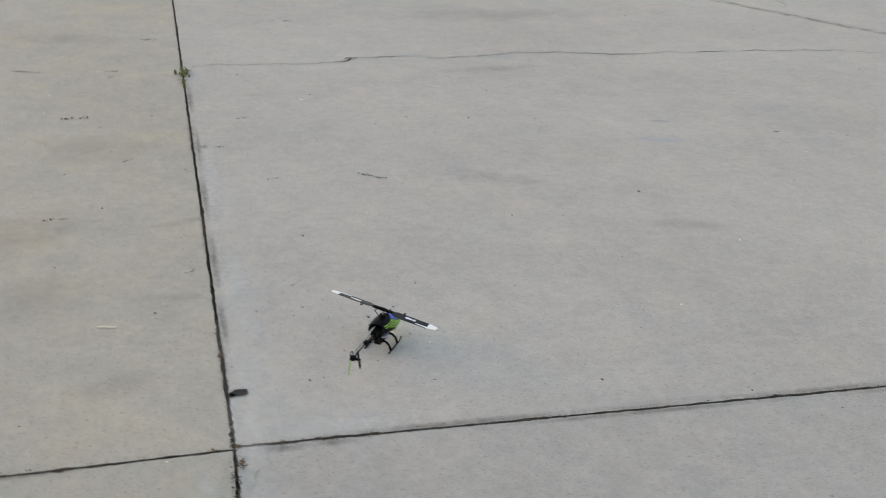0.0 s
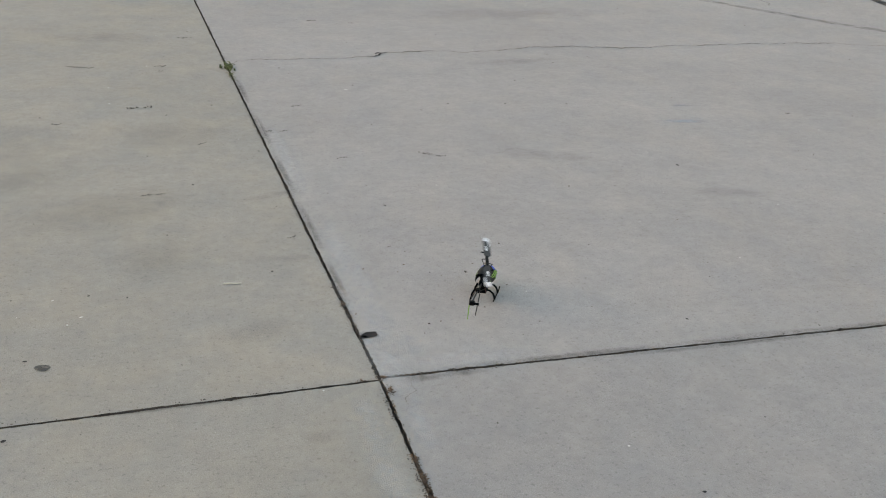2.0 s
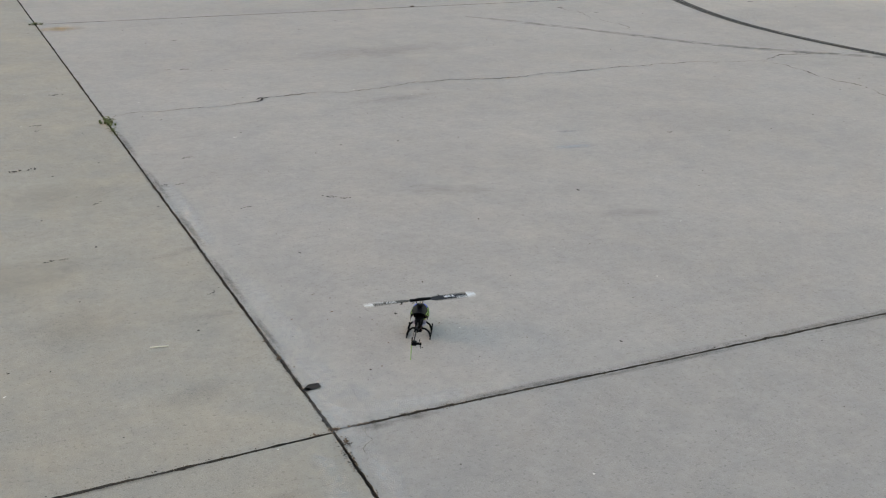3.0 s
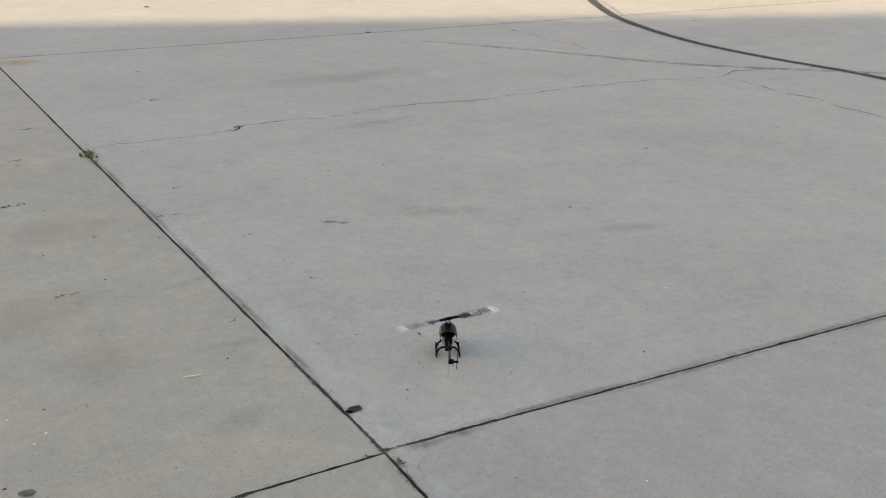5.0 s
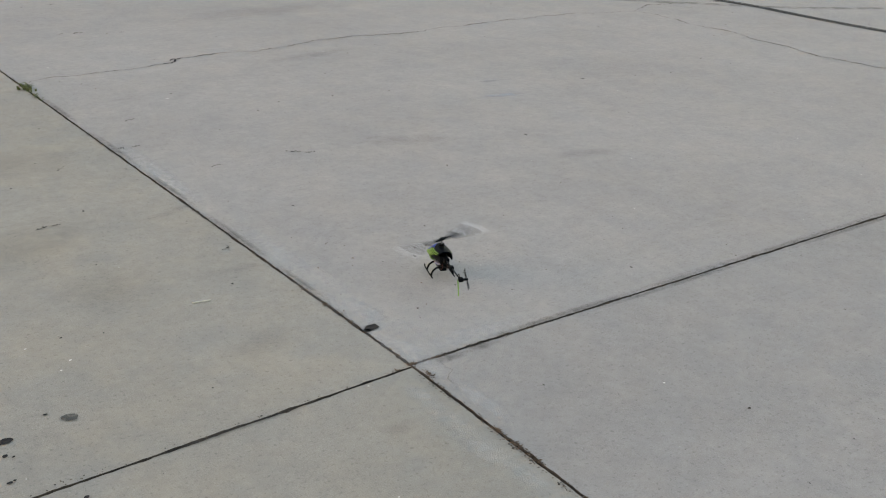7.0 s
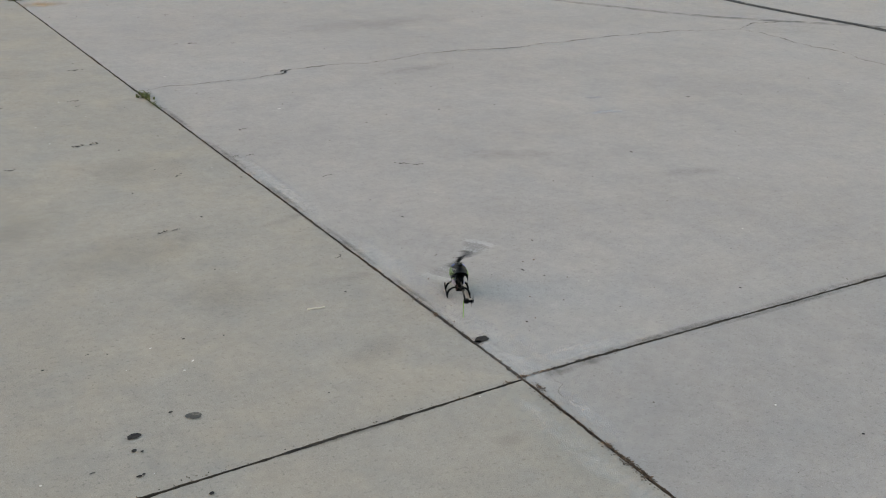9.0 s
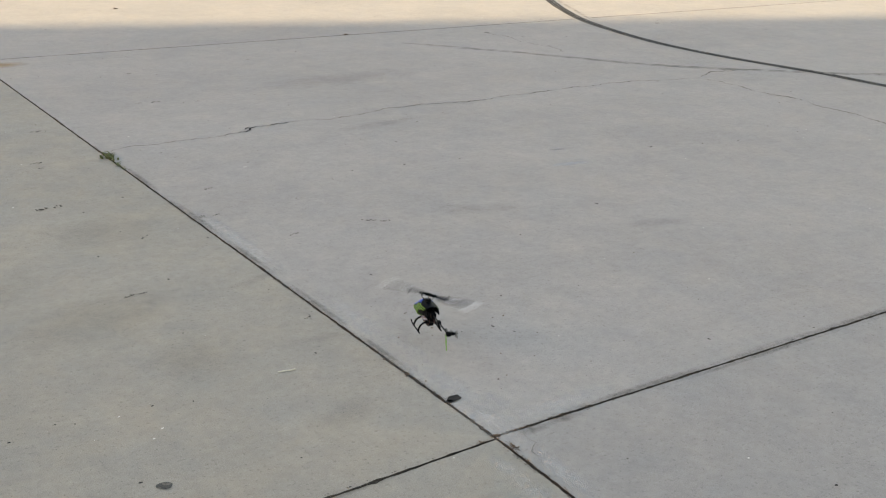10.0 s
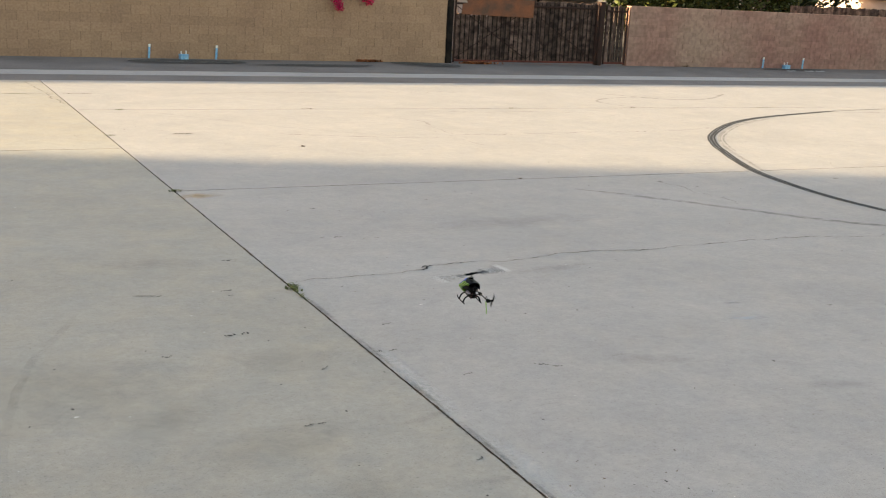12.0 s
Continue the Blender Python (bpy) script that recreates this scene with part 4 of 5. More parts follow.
fence = thing("fence", "low weathered grey board fence behind the block wall", "fence", at=pose(23.3, 25.0, 0))
fr = random.Random(12)
fence_rail = part("rail", box((0, 0.02, 1.2), (5.2, 0.06, 1.28)), M_PALING, fence)
for k in range(52):
    b = part("board", rough_paling(0.092, 1.79 + fr.uniform(-0.02, 0.02), fr), M_PALING, fence)
    b.matrix_basis = pose(0.05 + k * 0.1, 0, 0)


# added fence behind the wall, keeps low sun off the gate boards
gate_shade_fence = thing("fence", "plain weathered board fence added to shade the gate", "fence", at=pose(9.55, WALL_Y + 0.2, 0, 0, 0, 90))
part("rail", box((0, 0.02, 1.2), (5.0, 0.06, 1.28)), M_PALING, gate_shade_fence)
for k in range(50):
    b = part("board", rough_paling(0.099, 1.72 + fr.uniform(-0.02, 0.02), fr), M_PALING, gate_shade_fence)
    b.matrix_basis = pose(0.05 + k * 0.1, 0, 0)


def main_house():
    h = thing("house", "low grey-mauve house with a deep shaded porch", "house", at=pose(11.0, 27.5, 0))
    part("wall", box((-0.35, 0.5, 0), (1.9, 5.0, 2.6)), M_MAUVE, h)
    part("wall", box((1.9, 0, 0), (3.15, 5.0, 2.3)), M_MAUVE, h)
    part("wall", box((3.15, 2.2, 0), (8.2, 5.0, 2.3)), M_PORCHSHADE, h, "porch wall with the porch shade in its dark colour")
    win = part("window", box((0.88, 0.46, 1.64), (1.64, 0.52, 2.06)), M_WHITE, h, "white framed window")
    part("pane", box((0.93, 0.452, 1.69), (1.24, 0.47, 2.01)), M_GLASS, win)
    part("pane", box((1.28, 0.452, 1.69), (1.59, 0.47, 2.01)), M_GLASS, win)
    part("roof", prism([(-0.7, 2.20), (2.4, 3.1), (5.6, 2.28), (5.6, 2.18), (2.4, 2.98), (-0.7, 2.08)], "x", 2.0, 8.3), M_SHINGLE, h, "pale grey low pitched roof")
    part("roof", prism([(0.1, 2.62), (2.6, 3.3), (5.6, 2.7), (5.6, 2.6), (2.6, 3.18), (0.1, 2.5)], "x", -0.8, 2.0), M_SHINGLE, h, "pale grey low pitched roof")
    part("fascia", box((2.0, -0.74, 2.04), (8.3, -0.70, 2.20)), M_WHITE, h, "pale fascia board")
    for x in (4.35, 7.6):
        part("porch_post", box((x - 0.06, -0.55, 0), (x + 0.06, -0.43, 2.1), 0.006), M_DARKPOST, h)
    part("beam_end", box((4.2, -0.80, 1.98), (4.5, -0.74, 2.16)), M_CREAM, h, "yellow painted beam end")
    return h


main_house()
lattice = thing("fence", "white painted rail on top of the block wall", "fence", at=pose(8.1, WALL_Y + 0.24, 0))
part("rail", box((0, 0, 1.70), (1.95, 0.04, 1.75)), M_WHITE, lattice)
for x in (0.3, 1.02, 1.80):
    part("picket", box((x, 0, 1.50), (x + 0.05, 0.04, 2.12 if x > 1.5 else 1.9), 0.004), M_WHITE, lattice)

van = thing("camper", "white camper with a dark teal window", "camper", at=pose(42.7, 30.0, 0))
part("body", box((0, 0, 0.4), (3.2, 2.2, 2.6), 0.12, segments=3), M_WHITE, van)
part("window", box((0.05, -0.015, 1.2), (1.6, 0.01, 2.2), 0.02), M_TEAL, van, "dark teal window")
for x in (0.6, 2.5):
    part("wheel", rod((x, -0.02, 0.32), (x, 0.25, 0.32), 0.32, seg=20), M_DARKPOST, van)


def foliage(name, x, y, z, spread, count, leaf, material, seed, label, category, dense=7, low=0.1):
    """A trunk with limbs and a crown of leaf clumps with gaps."""
    r = random.Random(seed)
    t = thing(name, label, category, at=pose(x, y, 0))
    tips = []
    bm = bmesh.new()
    for k in range(dense):
        a, f = r.uniform(0, 6.283), r.uniform(0.25, 1.0)
        tip = Vector((math.cos(a) * spread[0] * f, math.sin(a) * spread[1] * f, z + r.uniform(-1, 1) * spread[2]))
        tips.append(tip)
        tube([(0, 0, 0), (tip.x * 0.2, tip.y * 0.2, max(0.3, tip.z * 0.45)), (tip.x * 0.7, tip.y * 0.7, max(0.4, tip.z * 0.8)), tip], 0.07, 6, bm, 0.012)
    part("trunk", bm, M_BARK, t, "brown branching trunk")
    verts, faces = [], []
    for _ in range(count):
        c = r.choice(tips)
        p = c + Vector((r.gauss(0, 0.34), r.gauss(0, 0.34), r.gauss(0, 0.28)))
        if p.z < low:
            continue
        d = Vector((r.uniform(-1, 1), r.uniform(-1, 1), r.uniform(-0.7, 0.6))).normalized()
        s = d.cross(Vector((r.uniform(-1, 1), r.uniform(-1, 1), r.uniform(-1, 1)))).normalized()
        ln, w, i = leaf * r.uniform(0.6, 1.3), leaf * r.uniform(0.2, 0.32), len(verts)
        verts += [p, p + d * ln * 0.5 + s * w, p + d * ln, p + d * ln * 0.5 - s * w]
        faces.append((i, i + 1, i + 2, i + 3))
    me = bpy.data.meshes.new("crown")
    me.from_pydata([tuple(v) for v in verts], [], faces)
    me.materials.append(material)
    crown = new("crown", me)
    crown.parent = t
    return t


foliage("tree", 19.3, 26.2, 1.9, (1.9, 0.8, 0.8), 6500, 0.16, M_LEAF, 1, "leafy green citrus tree behind the wall", "tree", dense=26)
foliage("tree", 22.6, 26.4, 1.95, (1.6, 0.8, 0.8), 5600, 0.16, M_LEAF, 2, "leafy green citrus tree behind the wall", "tree", dense=24)
foliage("tree", 28.0, 30.5, 2.2, (2.8, 1.0, 1.3), 7000, 0.22, M_SHADELEAF, 3, "dark shaded tree behind the sheds", "tree", dense=30)
foliage("tree", 23.6, 31.0, 2.3, (3.2, 1.0, 1.3), 6200, 0.22, M_SHADELEAF, 4, "dark shaded tree behind the house", "tree", dense=30)
foliage("tree", 48.0, 33.5, 2.6, (3.6, 1.2, 1.5), 7000, 0.24, M_LEAF, 5, "leafy green tree behind the stucco wall", "tree", dense=30)
foliage("bush", 37.4, 23.0, 1.85, (2.9, 0.5, 0.5), 6500, 0.14, M_SHADELEAF, 6, "dark flowering bush hanging over the stucco wall", "bush", dense=26, low=1.5)
foliage("bush", 3.6, 24.2, 1.85, (2.6, 0.6, 0.35), 4200, 0.12, M_SHADELEAF, 7, "dark green hedge behind the block wall", "bush", dense=24)

foliage("tree", 56.0, 36.0, 2.9, (4.5, 1.5, 1.8), 6000, 0.32, M_SHADELEAF, 15, "dark leafy tree beyond the yards", "tree", dense=30)
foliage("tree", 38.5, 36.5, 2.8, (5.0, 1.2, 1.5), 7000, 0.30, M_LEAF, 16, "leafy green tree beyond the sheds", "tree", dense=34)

# added dark backdrop that closes a bright gap of sky between trees
foliage("bush", 36.9, 37.6, 1.75, (2.4, 0.8, 0.9), 4000, 0.26, M_SHADELEAF, 17, "dark leafy filler added over a sky gap beyond the sheds", "bush", dense=26)

# banana plant
ban = thing("banana_plant", "broad-leaved banana plant behind the wall", "plant", at=pose(25.1, 27.0, 0))
part("stem", tube([(0, 0, 0), (0.02, 0, 0.7), (0, 0, 1.3)], 0.09, 8, None, 0.05), M_WEED, ban)
br = random.Random(3)
for k in range(8):
    a, rise, ln = br.uniform(0, 6.283), br.uniform(0.5, 1.1), br.uniform(0.9, 1.3)
    bm = bmesh.new()
    rows = []
    for i in range(7):
        u = i / 6
        c = Vector((math.cos(a) * ln * u, math.sin(a) * ln * u, 1.2 + rise * math.sin(u * 2.2)))
        s = Vector((-math.sin(a), math.cos(a), 0.15)) * 0.17 * math.sin(math.pi * min(0.97, u * 0.9 + 0.08))
        rows.append((bm.verts.new(c - s), bm.verts.new(c + Vector((0, 0, -0.03))), bm.verts.new(c + s)))
    for p, q in zip(rows, rows[1:]):
        bm.faces.new((p[0], p[1], q[1], q[0]))
        bm.faces.new((p[1], p[2], q[2], q[1]))
    part("leaf", bm, M_LEAF, ban)

# bougainvillea over the block wall
def bougainvillea():
    r = random.Random(8)
    t = thing("bougainvillea", "red bougainvillea spilling over the block wall", "shrub", at=pose(6.9, WALL_Y + 0.5, 0))
    stems = bmesh.new()
    sprays = []
    tube([(0.0, 0.2, 0), (0.0, 0.15, 1.0), (0.05, 0.05, 1.9)], 0.035, 7, stems, 0.02)
    for dx, dz in ((-1.5, 0.35), (-1.0, 0.5), (-0.4, 0.45), (0.2, 0.35), (0.6, 0.3), (-2.0, 0.2)):
        p = [(0.05, 0.05, 1.85), (dx * 0.5, -0.1, 2.0 + dz * 0.6), (dx, -0.2, 1.9 + dz)]
        tube(p, 0.014, 5, stems, 0.006)
        sprays += [(Vector(q), 0.2) for q in p[1:]]
    for pts in ([(0.0, -0.2, 1.85), (0.02, -0.62, 1.72), (0.12, -0.66, 1.48), (0.22, -0.65, 1.28)], [(0.2, -0.3, 1.9), (0.45, -0.62, 1.75), (0.75, -0.66, 1.62), (1.0, -0.66, 1.44)]):
        tube(pts, 0.012, 5, stems, 0.005)
        sprays += [(Vector(pts[1]), 0.09)]
    part("stems", stems, M_BARK, t, "thin brown stems")
    for name, mat_, count, where in (("leaves", M_SHADELEAF, 2600, sprays), ("blooms", M_BLOOM, 1500, None)):
        verts, faces = [], []
        tips = [(Vector((0.20, -0.66, 1.36)), 0.055), (Vector((0.15, -0.66, 1.47)), 0.045), (Vector((0.24, -0.66, 1.28)), 0.045), (Vector((0.72, -0.66, 1.63)), 0.05), (Vector((0.86, -0.66, 1.54)), 0.05), (Vector((0.98, -0.66, 1.45)), 0.045), (Vector((0.05, -0.3, 2.05)), 0.16), (Vector((0.35, -0.25, 1.9)), 0.12), (Vector((-0.9, -0.2, 2.1)), 0.13), (Vector((-1.4, -0.2, 2.0)), 0.15), (Vector((-0.35, -0.2, 2.0)), 0.1)]
        for _ in range(count):
            c, sp = r.choice(where or tips)
            p = c + Vector((r.gauss(0, sp), r.gauss(0, sp * 0.6), r.gauss(0, sp)))
            d = Vector((r.uniform(-1, 1), r.uniform(-1, 1), r.uniform(-1, 0.7))).normalized()
            s = d.cross(Vector((r.uniform(-1, 1), r.uniform(-1, 1), r.uniform(-1, 1)))).normalized()
            ln, i = r.uniform(0.035, 0.06), len(verts)
            verts += [p, p + d * ln * 0.5 + s * ln * 0.38, p + d * ln, p + d * ln * 0.5 - s * ln * 0.38]
            faces.append((i, i + 1, i + 2, i + 3))
        me = bpy.data.meshes.new(name)
        me.from_pydata([tuple(v) for v in verts], [], faces)
        me.materials.append(mat_)
        ob = new(name, me)
        ob.parent = t
        tagged(ob, "red papery blooms" if name == "blooms" else "")
    return t


bougainvillea()

# large unseen building added across the yard: shades the near slabs, blocks low sky glow
shade_building = thing("shade_building", "plain tall unseen building added to shade the yard", "building", at=pose(-85, 34.7, 0))
part("wall", box((-40, -120, -0.03), (0, 0, 27.6)), M_BUILDING, shade_building)
part("parapet", box((-40.1, -120.1, 27.6), (0.1, 0.1, 28), 0.03), M_WHITE, shade_building)

# ---------------------------------------------------------------- model helicopter
M_LIME = mat("lime_plastic", (0.130, 0.335, 0.018), 0.35, (0.16, 0.37, 0.020), 20, 200, 0.03, 0.0, spec=0.5)
M_YELLOW = mat("yellow_plastic", (0.62, 0.58, 0.008), 0.35, (0.58, 0.54, 0.01), 20, 200, 0.03, 0.0, spec=0.5)
M_COBALT = mat("blue_plastic", (0.004, 0.055, 0.50), 0.35, (0.006, 0.065, 0.45), 20, 200, 0.03, 0.0, spec=0.3)
M_BLACK = mat("black_plastic", (0.0025, 0.003, 0.0038), 0.5, (0.0045, 0.005, 0.006), 60, 300, 0.1, 0.0, spec=0.04)
M_HOOD = mat("black_gloss", (0.0035, 0.004, 0.006), 0.3, (0.004, 0.005, 0.008), 60, 300, 0.05, 0.0, spec=0.03)
M_CARBON = mat("dark_carbon", (0.011, 0.012, 0.014), 0.45, (0.022, 0.022, 0.028), 60, 400, 0.15, 0.0, spec=0.2)
M_SHINE = mat("white_plastic", (0.78, 0.80, 0.82), 0.35, (0.7, 0.72, 0.74), 40, 200, 0.03, 0.0)
M_LILAC = mat("lilac_gear", (0.30, 0.29, 0.40), 0.45, (0.34, 0.33, 0.43), 60, 200, 0.05, 0.0)
M_REDWIRE = mat("red_wire", (0.06, 0.008, 0.008), 0.5, None, 60, 200, 0.1, 0.0)
M_STEEL = mat("steel_shaft", (0.45, 0.45, 0.46), 0.3, None, 60, 200, 0.05, 0.0, metal=0.9)


def canopy_point(u, v):
    """The shell of the canopy: u from its open back (0) to its nose (1), v round it from the top."""
    x = -0.062 + 0.209 * u
    top = 0.122 - 0.068 * max(0.0, u - 0.46) ** 1.15 / 0.492
    low = 0.062 - 0.035 * math.sin(min(1.0, u * 1.25) * 1.6) ** 2 + 0.012 * max(0.0, u - 0.62) ** 1.5 / 0.234
    half = 0.019 + 0.019 * math.sin(min(0.93, 0.30 + u * 0.82) * math.pi) ** 0.8
    close = 1.0 if u < 0.86 else math.sqrt(max(0.0, 1 - ((u - 0.86) / 0.14) ** 2))
    mid = 0.060 + (top + low - 0.120) * 0.5 if close == 1.0 else 0.060 + (top + low - 0.120) * 0.5 * (0.35 + 0.65 * close)
    hh, hw = (top - low) / 2 * close, half * close
    c, s = math.cos(v), math.sin(v)
    return Vector((x, math.copysign(abs(s) ** 0.85, s) * hw, mid + math.copysign(abs(c) ** 0.9, c) * hh))


def canopy_zone(u, v):
    """Which coloured piece of the canopy lies at (u, v)."""
    a = abs(v) / math.pi
    if a > 0.62 - 0.58 * max(0.0, 0.52 - u):
        return None if u < 0.62 else ("nose" if u > 0.86 else "shell")
    if u > 0.925 or a > 0.52 + 0.9 * (0.925 - u):
        return "nose"
    if a < 0.25 and u < 0.50 - 0.62 * a:
        return "hood"
    rim = min(0.365, 0.20 + max(0.0, u - 0.30) * 0.55)
    if u >= 0.50 - 0.62 * a and a < rim:
        return "windscreen"
    if 0.30 < u < 0.86 and a < rim + 0.022:
        return "stripe"
    if u < 0.05:
        return "stripe"
    wave = (a - 0.28 - 0.13 * math.sin(u * 4.4 + 0.5)) / 0.082
    if u < 0.86 and wave - math.floor(wave) < 0.60 - 0.42 * u:
        return "stripe"
    return "shell"


def helicopter():
    h = thing("model_helicopter", "small remote controlled helicopter with a blue and lime canopy", "model helicopter")
    nu, nv = 96, 144
    zones = {}
    for i in range(nu):
        for j in range(nv):
            u, v = math.sin(math.pi / 2 * (i + 0.5) / nu), -math.pi + 2 * math.pi * (j + 0.5) / nv
            z = canopy_zone(u, v)
            if z:
                zones.setdefault(z, []).append((i, j))
    paint = {"shell": (M_LIME, "glossy lime canopy side"), "windscreen": (M_COBALT, "glossy blue windscreen"), "nose": (M_YELLOW, "yellow nose tip"), "stripe": (M_BLACK, "black canopy stripes"), "hood": (M_HOOD, "glossy black canopy hood")}
    for name, cells in zones.items():
        bm, seen = bmesh.new(), {}

        def vert(i, j):
            key = (i, j % nv)
            if key not in seen:
                seen[key] = bm.verts.new(canopy_point(math.sin(math.pi / 2 * i / nu), -math.pi + 2 * math.pi * key[1] / nv))
            return seen[key]

        for i, j in cells:
            bm.faces.new((vert(i, j), vert(i + 1, j), vert(i + 1, j + 1), vert(i, j + 1)))
        bmesh.ops.remove_doubles(bm, verts=bm.verts[:], dist=1e-5)
        bmesh.ops.dissolve_degenerate(bm, edges=bm.edges[:], dist=1e-6)
        bmesh.ops.recalc_face_normals(bm, faces=bm.faces[:])
        for f in bm.faces:
            f.smooth = True
        ob = part(name, bm, paint[name][0], h, paint[name][1])
        thick = ob.modifiers.new("thickness", "SOLIDIFY")
        thick.thickness = 0.0012
    lining, seen = bmesh.new(), []
    for i in range(25):
        seen.append([lining.verts.new(Vector((0, 0, 0.07)) + (canopy_point(0.02 + 0.036 * i, -math.pi + 2 * math.pi * j / 32) - Vector((0, 0, 0.07))) * 0.93) for j in range(6, 27)])
    for p, q in zip(seen, seen[1:]):
        for j in range(20):
            lining.faces.new((p[j], p[j + 1], q[j + 1], q[j]))
    part("lining", lining, M_BLACK, h, "dark inside of the canopy")
    # frame, drive and electronics
    frame_part = part("main_frame", box((-0.046, -0.015, 0.058), (0.042, 0.015, 0.098), 0.004), M_BLACK, h, "black main frame")
    for x in (-0.040, -0.012, 0.026):
        part("frame_post", box((x - 0.005, -0.013, 0.030), (x + 0.005, 0.013, 0.062), 0.002), M_BLACK, frame_part)
    part("gearbox", box((-0.02, -0.02, 0.088), (0.022, 0.02, 0.108), 0.004), M_BLACK, frame_part)
    part("servo", box((0.012, -0.026, 0.066), (0.036, -0.012, 0.09), 0.002), M_BLACK, frame_part)
    part("servo", box((0.012, 0.012, 0.066), (0.036, 0.026, 0.09), 0.002), M_BLACK, frame_part)
    part("servo", box((-0.06, -0.012, 0.078), (-0.036, 0.012, 0.1), 0.002), M_BLACK, frame_part)
    part("main_gear", rod((-0.004, 0, 0.050), (-0.004, 0, 0.056), 0.027, seg=28), M_LILAC, h, "pale lilac main gear")
    part("motor", rod((0.03, 0, 0.03), (0.03, 0, 0.056), 0.013, seg=16), M_CARBON, h)
    part("battery", box((-0.03, -0.012, 0.024), (0.05, 0.012, 0.042), 0.004), M_CARBON, h, "dark battery pack")
    for y in (-0.01, 0.008):
        part("wire", tube([(-0.052, y, 0.062), (-0.059, y * 1.3, 0.052), (-0.05, y * 1.5, 0.040), (-0.02, y * 1.3, 0.030)], 0.0014, 6), M_REDWIRE, h, "red battery wire")
    # landing gear
    for side in (-1, 1):
        skid = part("skid", tube([(-0.046, side * 0.047, 0.0035), (0.0, side * 0.047, 0.0032), (0.055, side * 0.047, 0.0034), (0.068, side * 0.047, 0.0065), (0.076, side * 0.047, 0.014)], 0.0028, 8), M_BLACK, h)
        for x in (-0.026, 0.036):
            part("strut", tube([(x, side * 0.010, 0.040), (x, side * 0.026, 0.038), (x, side * 0.039, 0.028), (x, side * 0.046, 0.012), (x, side * 0.047, 0.004)], 0.0042, 8), M_BLACK, skid)
    for x in (-0.026, 0.036):
        part("crosspiece", box((x - 0.007, -0.014, 0.035), (x + 0.007, 0.014, 0.044), 0.002), M_BLACK, h)
    # tail
    part("tail_boom", rod((-0.05, 0, 0.090), (-0.268, 0, 0.0925), 0.0030, seg=12), M_CARBON, h, "thin dark tail boom")
    for x, r, ln in ((-0.150, 0.0075, 0.010), (-0.068, 0.0105, 0.018)):
        part("collar", box((x - ln, -r, 0.0912 - r), (x + ln, r, 0.0912 + r), 0.002), M_BLACK, h)
    for side in (-1, 1):
        part("boom_support", rod((-0.048, side * 0.013, 0.055), (-0.150, side * 0.004, 0.088), 0.0018, seg=7), M_BLACK, h)
    part("tail_pushrod", rod((-0.055, 0.006, 0.100), (-0.262, 0.006, 0.098), 0.0009, seg=6), M_BLACK, h)
    part("tail_case", box((-0.278, -0.012, 0.085), (-0.258, 0.008, 0.101), 0.003), M_BLACK, h)
    hoop = [(-0.262 + 0.011 * math.cos(a) - 0.002, 0.006, 0.104 + 0.010 * math.sin(a)) for a in [math.pi * k / 9 for k in range(-1, 11)]]
    part("tail_guard", tube(hoop, 0.0018, 6), M_BLACK, h)
    fin = bmesh.new()
    tube([(-0.256, 0.008, 0.088), (-0.268, 0.008, 0.055), (-0.277, 0.008, 0.030)], 0.0011, 6, fin)
    tube([(-0.272, 0.008, 0.088), (-0.278, 0.008, 0.055), (-0.281, 0.008, 0.028)], 0.0011, 6, fin)
    tube([(-0.267, 0.008, 0.058), (-0.278, 0.008, 0.057)], 0.0016, 6, fin)
    tube([(-0.277, 0.008, 0.031), (-0.281, 0.008, 0.028)], 0.0016, 6, fin)
    part("tail_fin", fin, M_LIME, h, "lime tail fin outline")
    tail_rotor = part("tail_rotor", rod((0, 0.012, 0), (0, -0.006, 0), 0.005, seg=12), M_BLACK, h)
    tail_rotor.location = (-0.270, -0.024, 0.093)
    for sgn in (-1, 1):
        blade = prism([(sgn * 0.006, -0.004), (sgn * 0.014, -0.0075), (sgn * 0.043, -0.0065), (sgn * 0.046, 0.0), (sgn * 0.043, 0.0065), (sgn * 0.014, 0.0075), (sgn * 0.006, 0.004)], "y", -0.0016, 0.0)
        part("tail_blade", blade, M_BLACK, tail_rotor)
    # rotor head
    part("swashplate", rod((0, 0, 0.126), (0, 0, 0.133), 0.012, seg=20), M_BLACK, h)
    for k in range(3):
        a = math.radians(90 + 120 * k)
        part("link", rod((math.cos(a) * 0.014, math.sin(a) * 0.014, 0.104), (math.cos(a) * 0.011, math.sin(a) * 0.011, 0.130), 0.0014, seg=6), M_BLACK, h)
    mast = part("mast", rod((0, 0, -0.063), (0, 0, 0.004), 0.0026, seg=12), M_STEEL, h, "bare steel mast")
    mast.location = (0, 0, 0.153)
    part("rotor_head", box((-0.014, -0.006, -0.005), (0.014, 0.006, 0.006), 0.002), M_BLACK, mast, "black rotor head")
    for sgn in (-1, 1):
        part("blade_grip", box((min(sgn * 0.012, sgn * 0.044), -0.006, -0.0045), (max(sgn * 0.012, sgn * 0.044), 0.006, 0.0045), 0.002), M_BLACK, mast)
        part("pitch_arm", rod((sgn * 0.02, sgn * 0.004, 0), (sgn * 0.022, sgn * 0.021, -0.003), 0.0018, seg=6), M_BLACK, mast)
        part("pitch_link", rod((sgn * 0.022, sgn * 0.020, -0.003), (sgn * 0.012, sgn * 0.010, -0.024), 0.0013, seg=6), M_BLACK, mast)

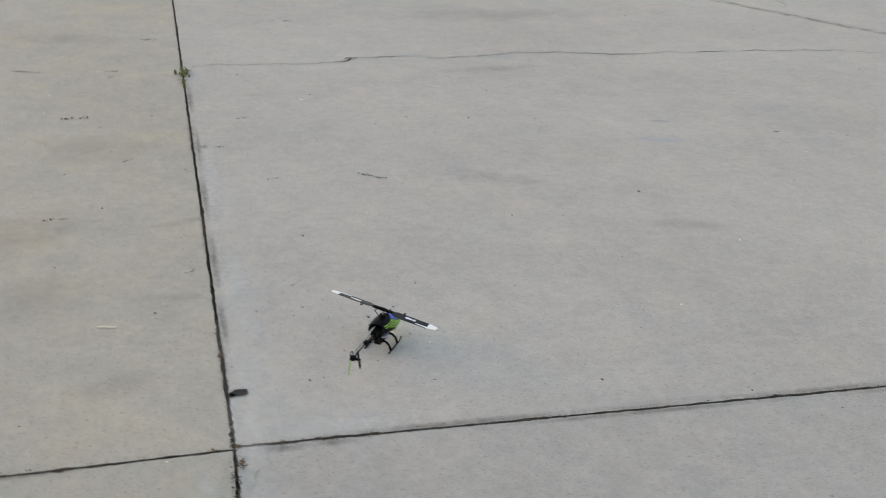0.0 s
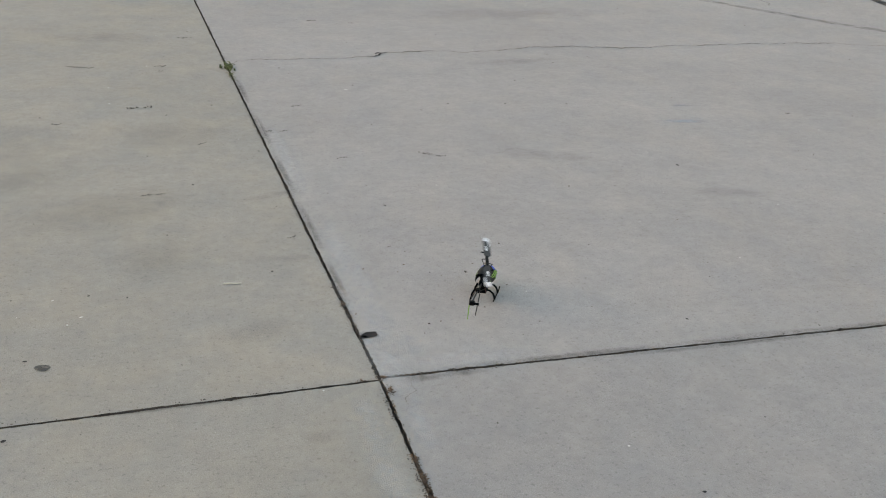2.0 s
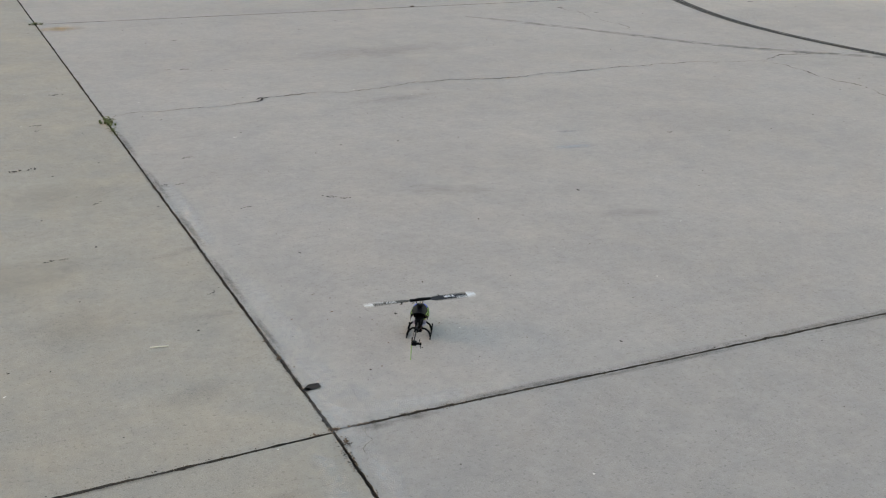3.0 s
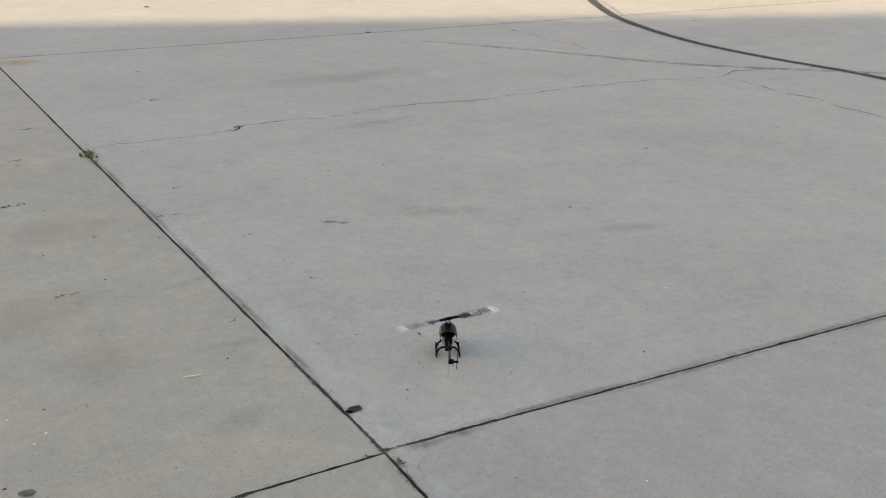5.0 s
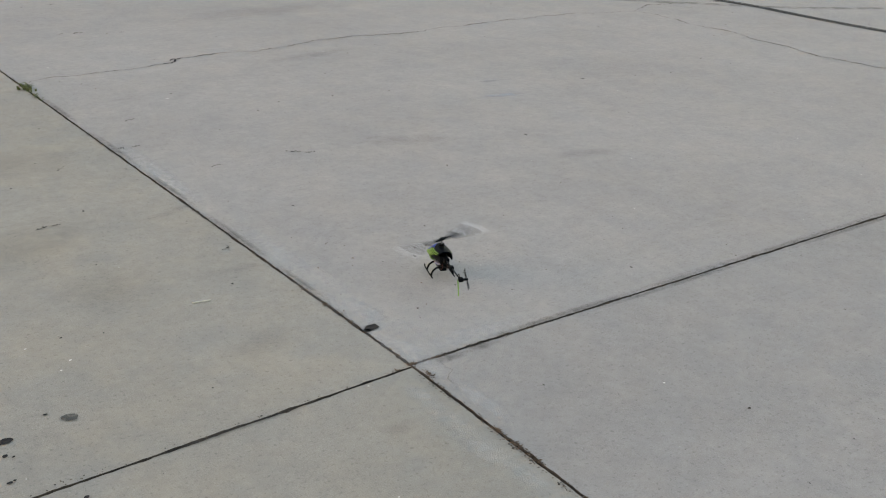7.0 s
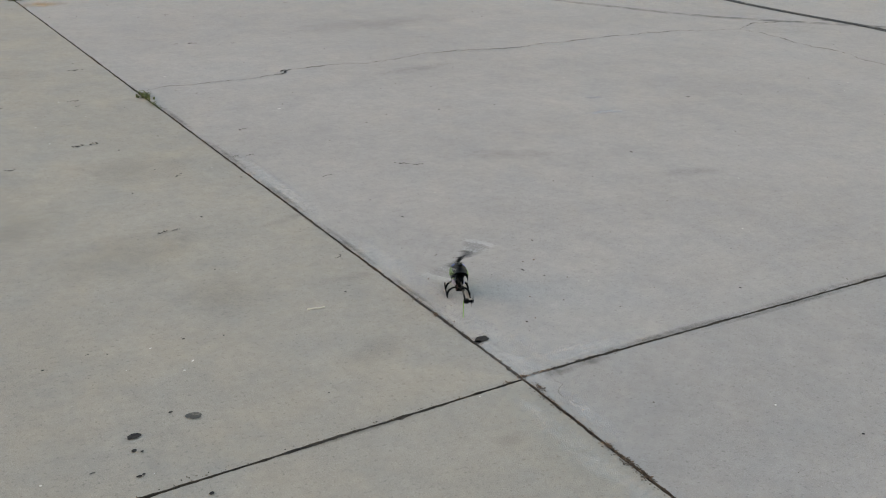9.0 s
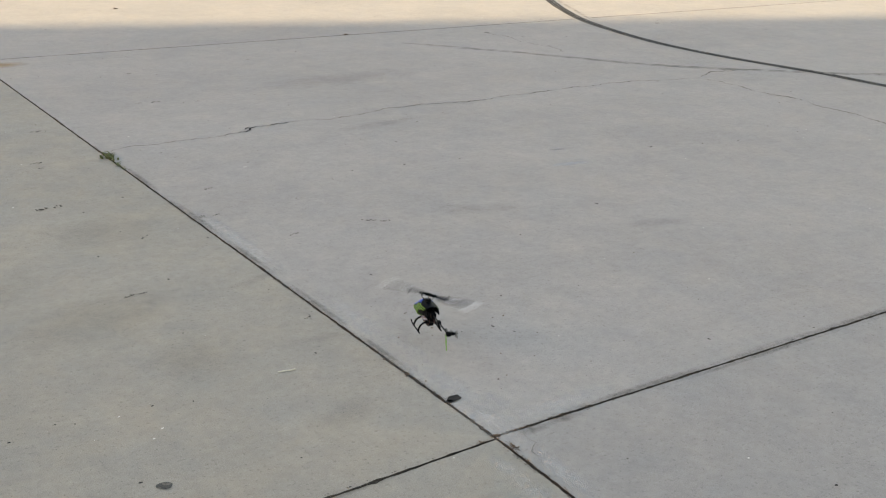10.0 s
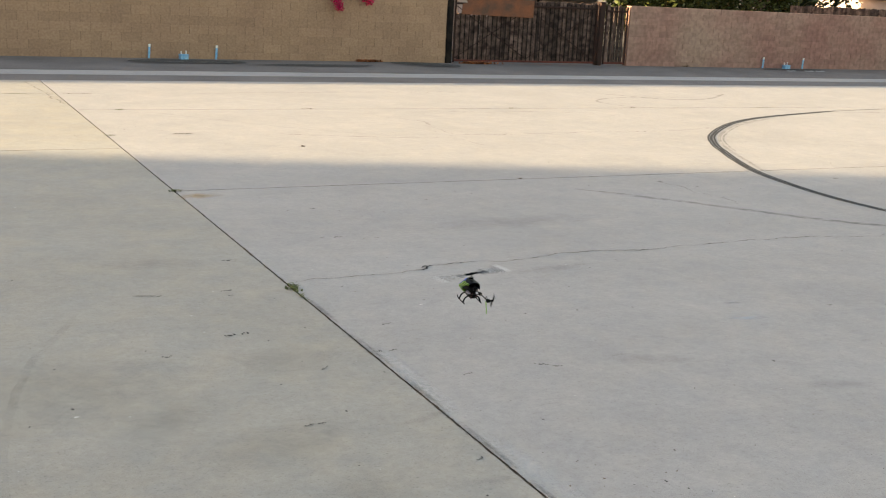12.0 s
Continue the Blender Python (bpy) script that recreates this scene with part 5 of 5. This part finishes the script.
        def span(x0, x1, c0, c1, z0, z1, y=0.0):
            """A stretch of the blade, feathered about its length."""
            pts = [(sgn * x0, sgn * (y + c0 * 0.38)), (sgn * x1, sgn * (y + c1 * 0.38)), (sgn * x1, sgn * (y - c1 * 0.62)), (sgn * x0, sgn * (y - c0 * 0.62))]
            bm = prism(pts if sgn > 0 else pts[::-1], "z", z0, z1)
            bmesh.ops.rotate(bm, verts=bm.verts[:], cent=(0, 0, 0), matrix=Matrix.Rotation(radians(sgn * 10), 3, "X"))
            return bm

        part("blade_root", span(0.040, 0.062, 0.012, 0.029, -0.0012, 0.0012), M_CARBON, mast)
        part("blade", span(0.062, 0.196, 0.029, 0.027, -0.0012, 0.0012), M_CARBON, mast, "dark carbon rotor blade")
        part("blade_tip", span(0.196, 0.232, 0.027, 0.015, -0.0012, 0.0012), M_SHINE, mast, "white blade tip")
        part("trailing_edge", span(0.150, 0.196, 0.004, 0.006, 0.0012, 0.0016, -0.0125), M_SHINE, mast, "white trailing edge")
        part("decal", span(0.100, 0.128, 0.008, 0.008, 0.0012, 0.0017), M_SHINE, mast, "pale bars on the blade")
        part("decal", span(0.132, 0.142, 0.008, 0.008, 0.0012, 0.0017), M_SHINE, mast, "pale bars on the blade")
        part("blade_weight", tube([(sgn * 0.082, sgn * 0.010, 0), (sgn * 0.084, sgn * 0.022, 0.001)], 0.003, 6), M_BLACK, mast)
    return h, mast, tail_rotor


heli, mast, tail_rotor = helicopter()

# seconds, place, lean, turn
FLIGHT = [
    (0.0, 0.578, 0.550, 0.0, 0, 0, 56.3), (1.5, 0.575, 0.546, 0.0, 0, 0, 56.9), (2.0, 0.577, 0.548, 0.0, 0, 0, 58.8), (2.5, 0.582, 0.552, 0.0, 0, 0, 59.3),
    (3.0, 0.583, 0.562, 0.0, 0, 0, 60.2), (5.0, 0.585, 0.562, 0.0, 0, 0, 61.4), (5.5, 0.583, 0.556, 0.0, 0, 0, 62.5), (6.0, 0.579, 0.554, 0.0, 0, 0, 68.3),
    (6.5, 0.565, 0.538, 0.0, 0, 0, 69.9), (6.9, 0.555, 0.545, 0.004, 0, 0, 69.5), (7.3, 0.46, 0.58, 0.05, -2, 0, 68.5), (7.7, 0.28, 0.63, 0.05, -2, 0, 67), (8.1, 0.175, 0.662, 0.003, 0, 0, 65.5),
    (8.3, 0.168, 0.668, 0.0, 0, 0, 63.0), (8.5, 0.168, 0.677, 0.0, 0, 0, 63.0), (9.0, 0.185, 0.698, 0.0, 0, 0, 62.7), (9.5, 0.226, 0.756, 0.002, 0, 0, 63.8), (9.8, 0.228, 0.762, 0.02, 0, 0, 68.0),
    (10.0, 0.228, 0.776, 0.066, 0, 0, 73.5), (10.1, 0.241, 0.790, 0.160, 1.4, -1.1, 108.2), (10.2, 0.255, 0.806, 0.341, 1.8, -0.5, 159.8), (10.3, 0.272, 0.843, 0.590, -2.2, -4.0, 212.6),
    (10.4, 0.265, 0.757, 0.824, -4.5, -2.9, 264.0), (10.5, 0.311, 0.715, 0.882, -1.0, -0.4, 311.5), (10.6, 0.353, 0.691, 0.866, -6.5, 1.1, 350.3), (10.7, 0.471, 0.758, 0.803, -5.0, 3.6, 399.1),
    (10.8, 0.582, 0.865, 0.771, -3.3, 4.4, 429.7), (11.0, 0.666, 1.093, 0.764, -1.8, 1.9, 439.5), (11.5, 0.519, 1.749, 0.554, 0.1, -1.8, 442.1), (12.0, 0.379, 2.290, 0.390, -1.1, -2.4, 441.6)]
SPIN = [(0, 77.2), (1.93, 77.2), (2, 14.0), (2.5, -385.3), (3, -786.1), (5, -3480.4), (5.5, -4865.4), (6, -6897.8), (6.5, -9219.7), (8.5, -19378.0), (9.0, -21989.1), (9.5, -24536.5), (10.0, -27140), (10.5, -29769.4), (11.0, -32403.8), (11.5, -34982), (12.0, -37510.7)]


def motions():
    walk(heli, [(t, pose(x, y, z, rx, ry, rz)) for t, x, y, z, rx, ry, rz in FLIGHT])
    steps = [k / FPS for k in range(int(12 * FPS) + 1)]
    seconds, turns = zip(*SPIN)
    # the turn is shared evenly between each shaft and what is clamped to it
    half = [(t, np.interp(t, seconds, turns) / 2) for t in steps]
    walk(mast, [(t, pose(0, 0, 0.153, 0, 0, a)) for t, a in half])
    for clamped in mast.children:
        walk(clamped, [(t, pose(0, 0, 0, 0, 0, a)) for t, a in half])
    walk(tail_rotor, [(t, pose(-0.270, -0.024, 0.093, 0, 35 + 1.01 * (38.6 - a), 0)) for t, a in half])
    for clamped in tail_rotor.children:
        walk(clamped, [(t, pose(0, 0, 0, 0, 35 + 1.01 * (38.6 - a), 0)) for t, a in half])


motions()
